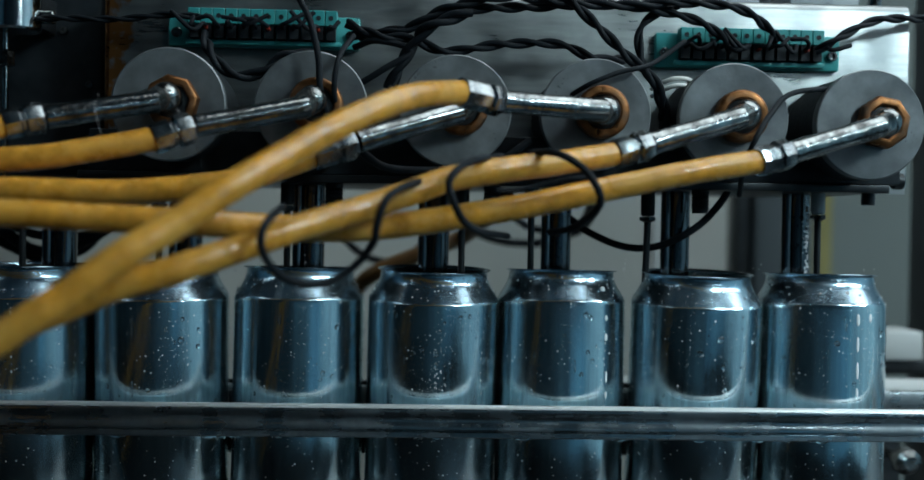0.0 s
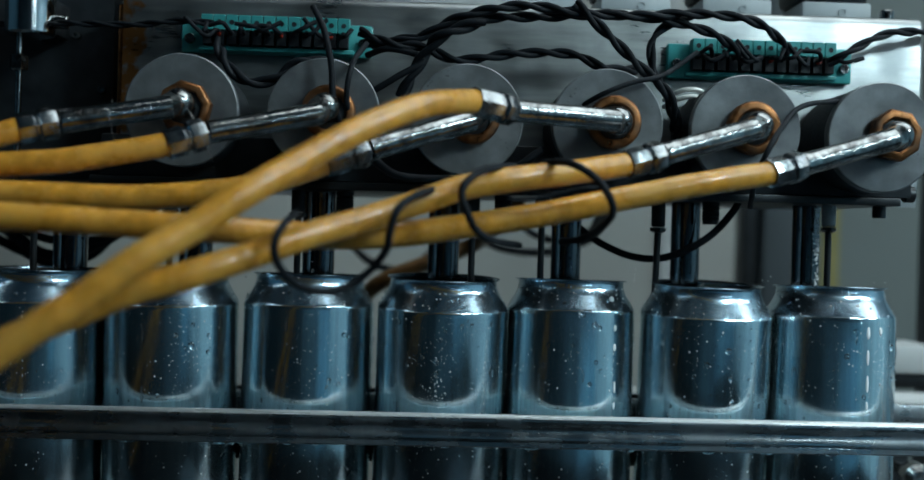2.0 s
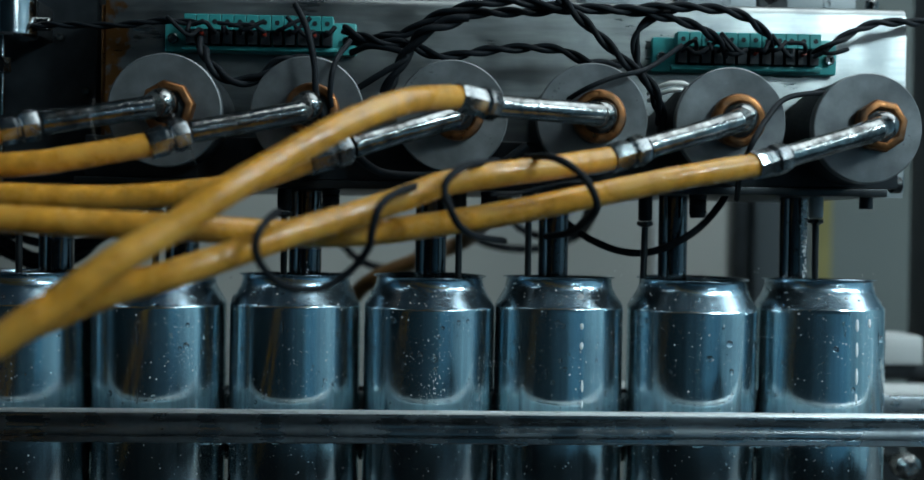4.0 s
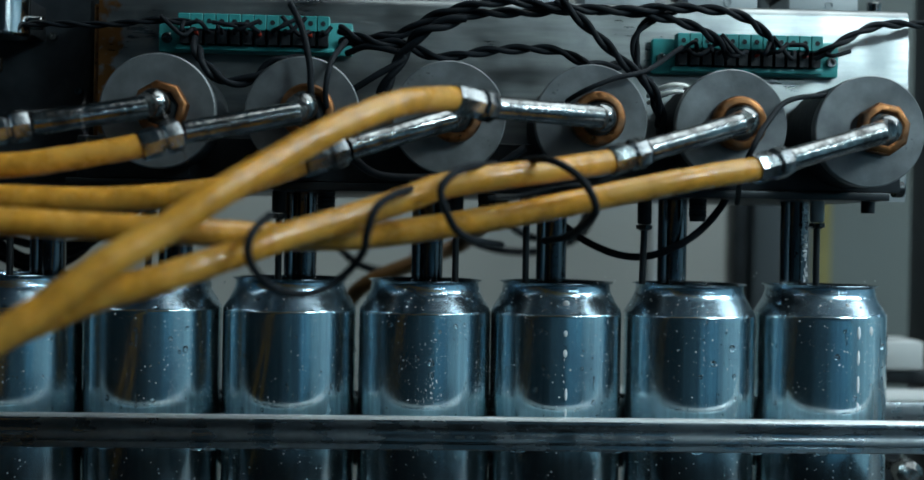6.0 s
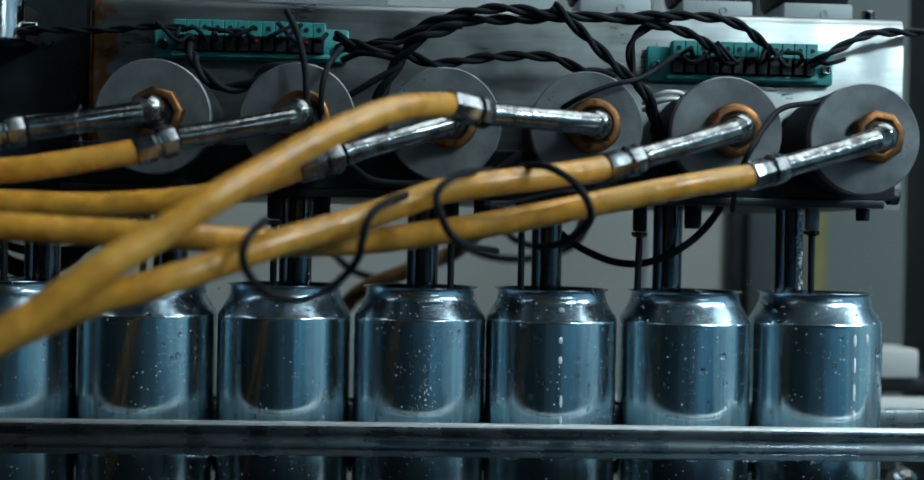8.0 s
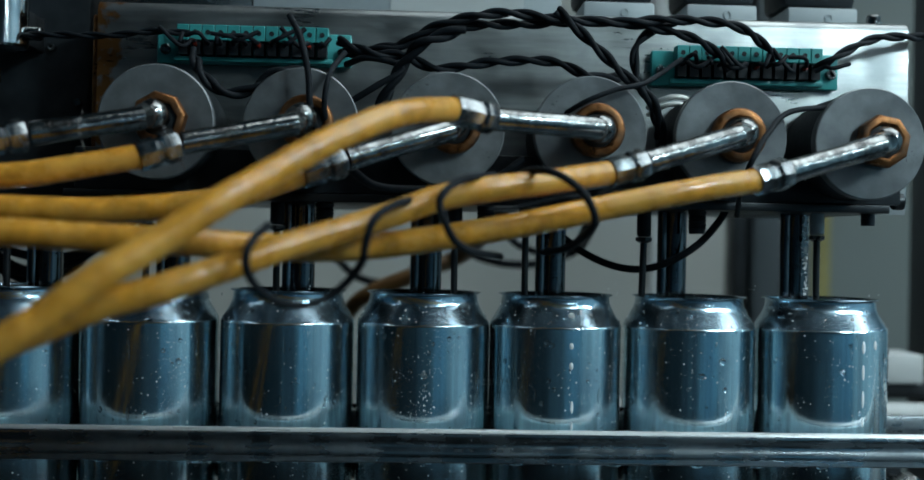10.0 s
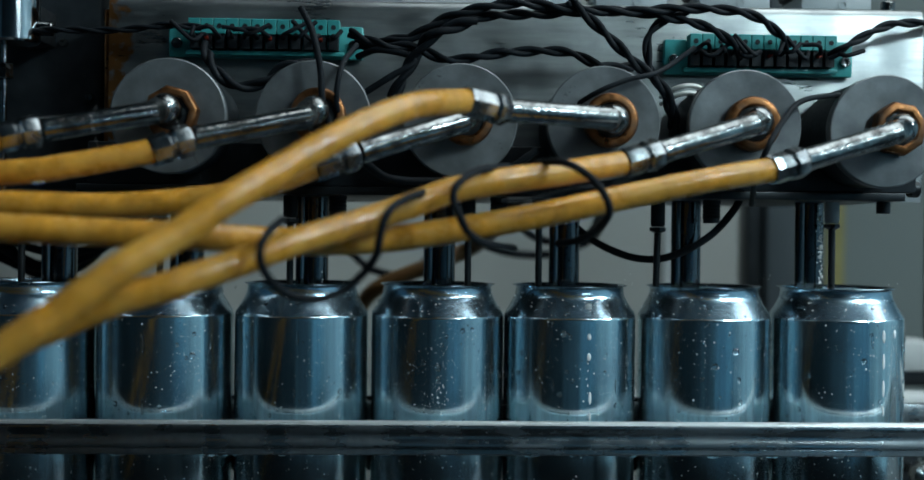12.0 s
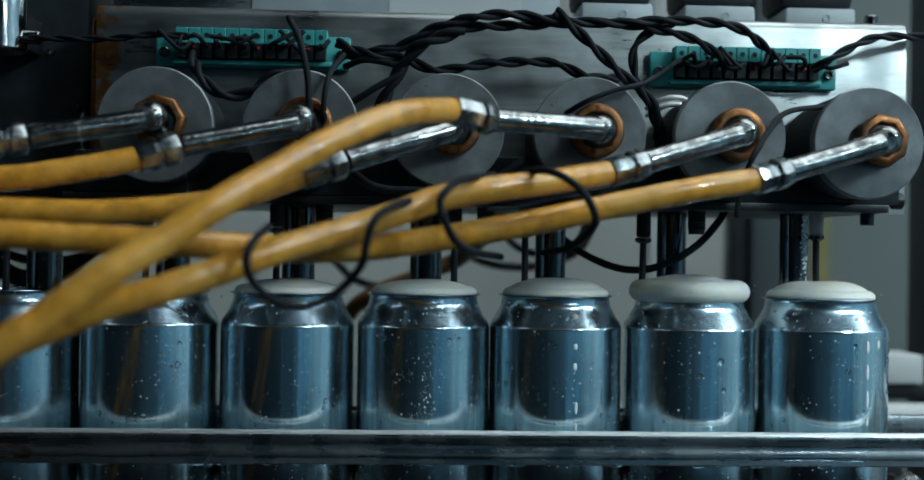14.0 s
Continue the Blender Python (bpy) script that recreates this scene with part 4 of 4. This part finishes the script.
cable('dark cable looping behind the fill tubes', [(0.045, 0.092, 0.167), (0.065, 0.22, 0.149), (0.086, 0.22, 0.142), (0.109, 0.22, 0.148), (0.098, 0.092, 0.168)], 0.0026, False)
cable('grey-black cable hanging behind the fill tubes', [(-0.066, 0.092, 0.166), (-0.061, 0.28, 0.133), (-0.043, 0.28, 0.119), (-0.019, 0.28, 0.117), (0.003, 0.28, 0.136), (0.014, 0.092, 0.166)], 0.003, False)
cable('black cable coil hanging behind the cans', [(-0.266, 0.08, 0.155), (-0.243, 0.08, 0.137), (-0.226, 0.08, 0.127), (-0.209, 0.08, 0.129), (-0.189, 0.08, 0.138), (-0.17, 0.08, 0.157)], 0.0034, False)
cable('black cable coil hanging behind the cans', [(-0.274, 0.1, 0.141), (-0.246, 0.1, 0.128), (-0.229, 0.1, 0.121), (-0.212, 0.1, 0.124), (-0.198, 0.1, 0.134), (-0.185, 0.1, 0.157)], 0.003, False)
cable('black cable coil hanging behind the cans', [(-0.269, 0.07, 0.158), (-0.233, 0.07, 0.14), (-0.213, 0.07, 0.135), (-0.193, 0.07, 0.137), (-0.174, 0.07, 0.146), (-0.157, 0.07, 0.16)], 0.0026, False)
cable('black cable draped across the valve bodies', [(-0.039, -0.085, 0.185), (-0.031, -0.08, 0.176), (-0.021, -0.07, 0.171), (0, -0.06, 0.171), (0.025, -0.05, 0.174), (0.044, -0.05, 0.186)], 0.0018, False)
cable('black cable draped across the valve bodies', [(-0.023, -0.03, 0.211), (-0.012, -0.034, 0.231), (-0.003, -0.04, 0.24), (0.016, -0.04, 0.247)], 0.0018, True)
cable('black cable draped across the valve bodies', [(-0.04, -0.03, 0.211), (-0.025, -0.034, 0.22), (-0.012, -0.034, 0.229), (-0.029, -0.03, 0.234), (-0.04, -0.02, 0.232)], 0.0016, False)
loop = thing("earth_wire", "pale tinned earth wire looped between two valves", "wire")
for dz, dy in ((0.0, 0.0), (-0.0036, -0.001)):
    part("wire_strand", sweep(bmesh.new(), glide([(0.108, -0.014 + dy, 0.2155 + dz), (0.113, -0.022 + dy, 0.2185 + dz), (0.119, -0.024 + dy, 0.2200 + dz), (0.126, -0.022 + dy, 0.2190 + dz), (0.132, -0.012 + dy, 0.2140 + dz)], 8), 0.0012, 10), LEAD, loop, "", 80)
old = thing("drain_hose", "dull brown hose hanging behind the cans", "hose")
part("hose", sweep(bmesh.new(), dense(glide([(0.045, 0.092, 0.167), (0.03, 0.2, 0.141), (-0.002, 0.2, 0.126), (-0.034, 0.2, 0.112), (-0.051, 0.21, 0.095), (-0.075, 0.22, 0.044), (-0.085, 0.24, -0.40), (-0.09, 0.25, -0.895)], 10), 0.004), 0.0056, 14), OLDHOSE, old, "", 80)
wire = thing("safety_wire", "fine bright steel wire tied between two fittings", "wire", group="fine wires")
part("wire_strand", sweep(bmesh.new(), glide([(-0.115, -0.1, 0.205), (-0.107, -0.112, 0.193), (-0.101, -0.115, 0.183), (-0.097, -0.112, 0.173), (-0.098, -0.1, 0.165)], 8), 0.00015, 6), CHROME, wire, "", 80)
wire = thing("safety_wire", "fine bright steel wire tied between two fittings", "wire", group="fine wires")
part("wire_strand", sweep(bmesh.new(), glide([(-0.141, -0.1, 0.198), (-0.14, -0.108, 0.19), (-0.137, -0.11, 0.181), (-0.135, -0.1, 0.173)], 8), 0.00015, 6), CHROME, wire, "", 80)


# ---- movement ----
def motions():
    # cans: seconds, turn about the axis, lean to the viewer, lean sideways
    turns = {
        0: [(0, 0, 0.3, 0), (3, 2, 0.3, 0), (5.5, 4, 0, 0), (10, 2, 0, 0), (14, 3, 0, 0)],
        1: [(0, 0, 1.4, -0.3), (3, 2, 1.3, -0.3), (5.3, 12, 0.2, 0), (10, 8, 0, 0), (14, 7, 0, 0)],
        2: [(0, 0, -1.5, 0.2), (3, -3, -1.3, 0.2), (5.3, 18, 0.0, 0), (10, 14, 0, 0), (14, 13, 0, 0)],
        3: [(0, 0, 2.0, 0.6), (1.5, -4, 2.0, 0.6), (2.5, -9, 1.8, 0.5), (3.2, -4, 1.6, 0.4), (5.3, 6, 0.0, 0), (6.5, 2, 0.0, 0), (7.7, 3, 0.0, 0), (10, -1, 0, 0), (12, -2, 0, 0), (14, -1, 0, 0)],
        4: [(0, 34, -2.4, 0.4), (2.0, 33, -2.4, 0.4), (2.6, 28, -2.2, 0.3), (3.2, 22, -1.9, 0.3), (5.2, 0, 0.0, 0), (7.7, -1, 0.0, 0), (10, 5, 0.0, 0), (14, 8, 0, 0)],
        5: [(0, 0, 2.0, 0.7), (2.0, -2, 2.0, 0.7), (3.2, 5, 1.8, 0.6), (5.3, 17, 0.0, 0), (7.7, 13, 0.0, 0), (10, 7, 0.0, 0), (14, 5, 0, 0)],
        6: [(0, 0, -2.2, 0.5), (3.2, 0, -2.0, 0.5), (5.3, 0, -1.0, 0.2), (7.7, 1, -0.8, 0.1), (10, 4, -0.2, 0), (12, 8, 0, 0), (14, 8, 0, 0)],
    }
    for i, can in enumerate(CANS):
        walk(can, [(t, Matrix.Translation((CAN_X[i], 0, SEAT + 0.0242 * (abs(math.sin(radians(lean))) + abs(math.sin(radians(side)))))) @ pose(0, 0, 0, lean, side, 0) @ pose(0, 0, 0, 0, 0, turn)) for t, turn, lean, side in turns[i]])
    # foam rises inside each can, stands over its rim, then spreads onto it
    rim = SEAT + 0.1212
    for i, (meet, full, high, spill, tall) in FOAMS.items():
        cap, lobes = FOAM_PARTS[i]
        x = CAN_X[i]
        rows = [(0, rim - 0.065), (meet - 3.0, rim - 0.045), (meet - 0.6, rim - 0.004 - high), (meet, rim - high * 0.75), (full, rim + 0.0010), (14.0, rim + 0.0006)]
        walk(cap, [(t, pose(x, 0, z)) for t, z in rows])
        for k, lobe in enumerate(lobes):
            a = radians(30 * k)
            spread = [(0, 0.0), (full - 0.25, 0.0), (full + 0.05, 0.7), (full + 0.4, 1.0), (14.0, 1.0)]
            walk(lobe, [(t, Matrix.Translation((math.sin(a) * spill * (s - 1), -math.cos(a) * spill * (s - 1), 0.0024 * s * (tall / 0.0032) - 0.001)) @ pose(0, 0, 0, 0, 0, 30 * k)) for t, s in spread])


motions()
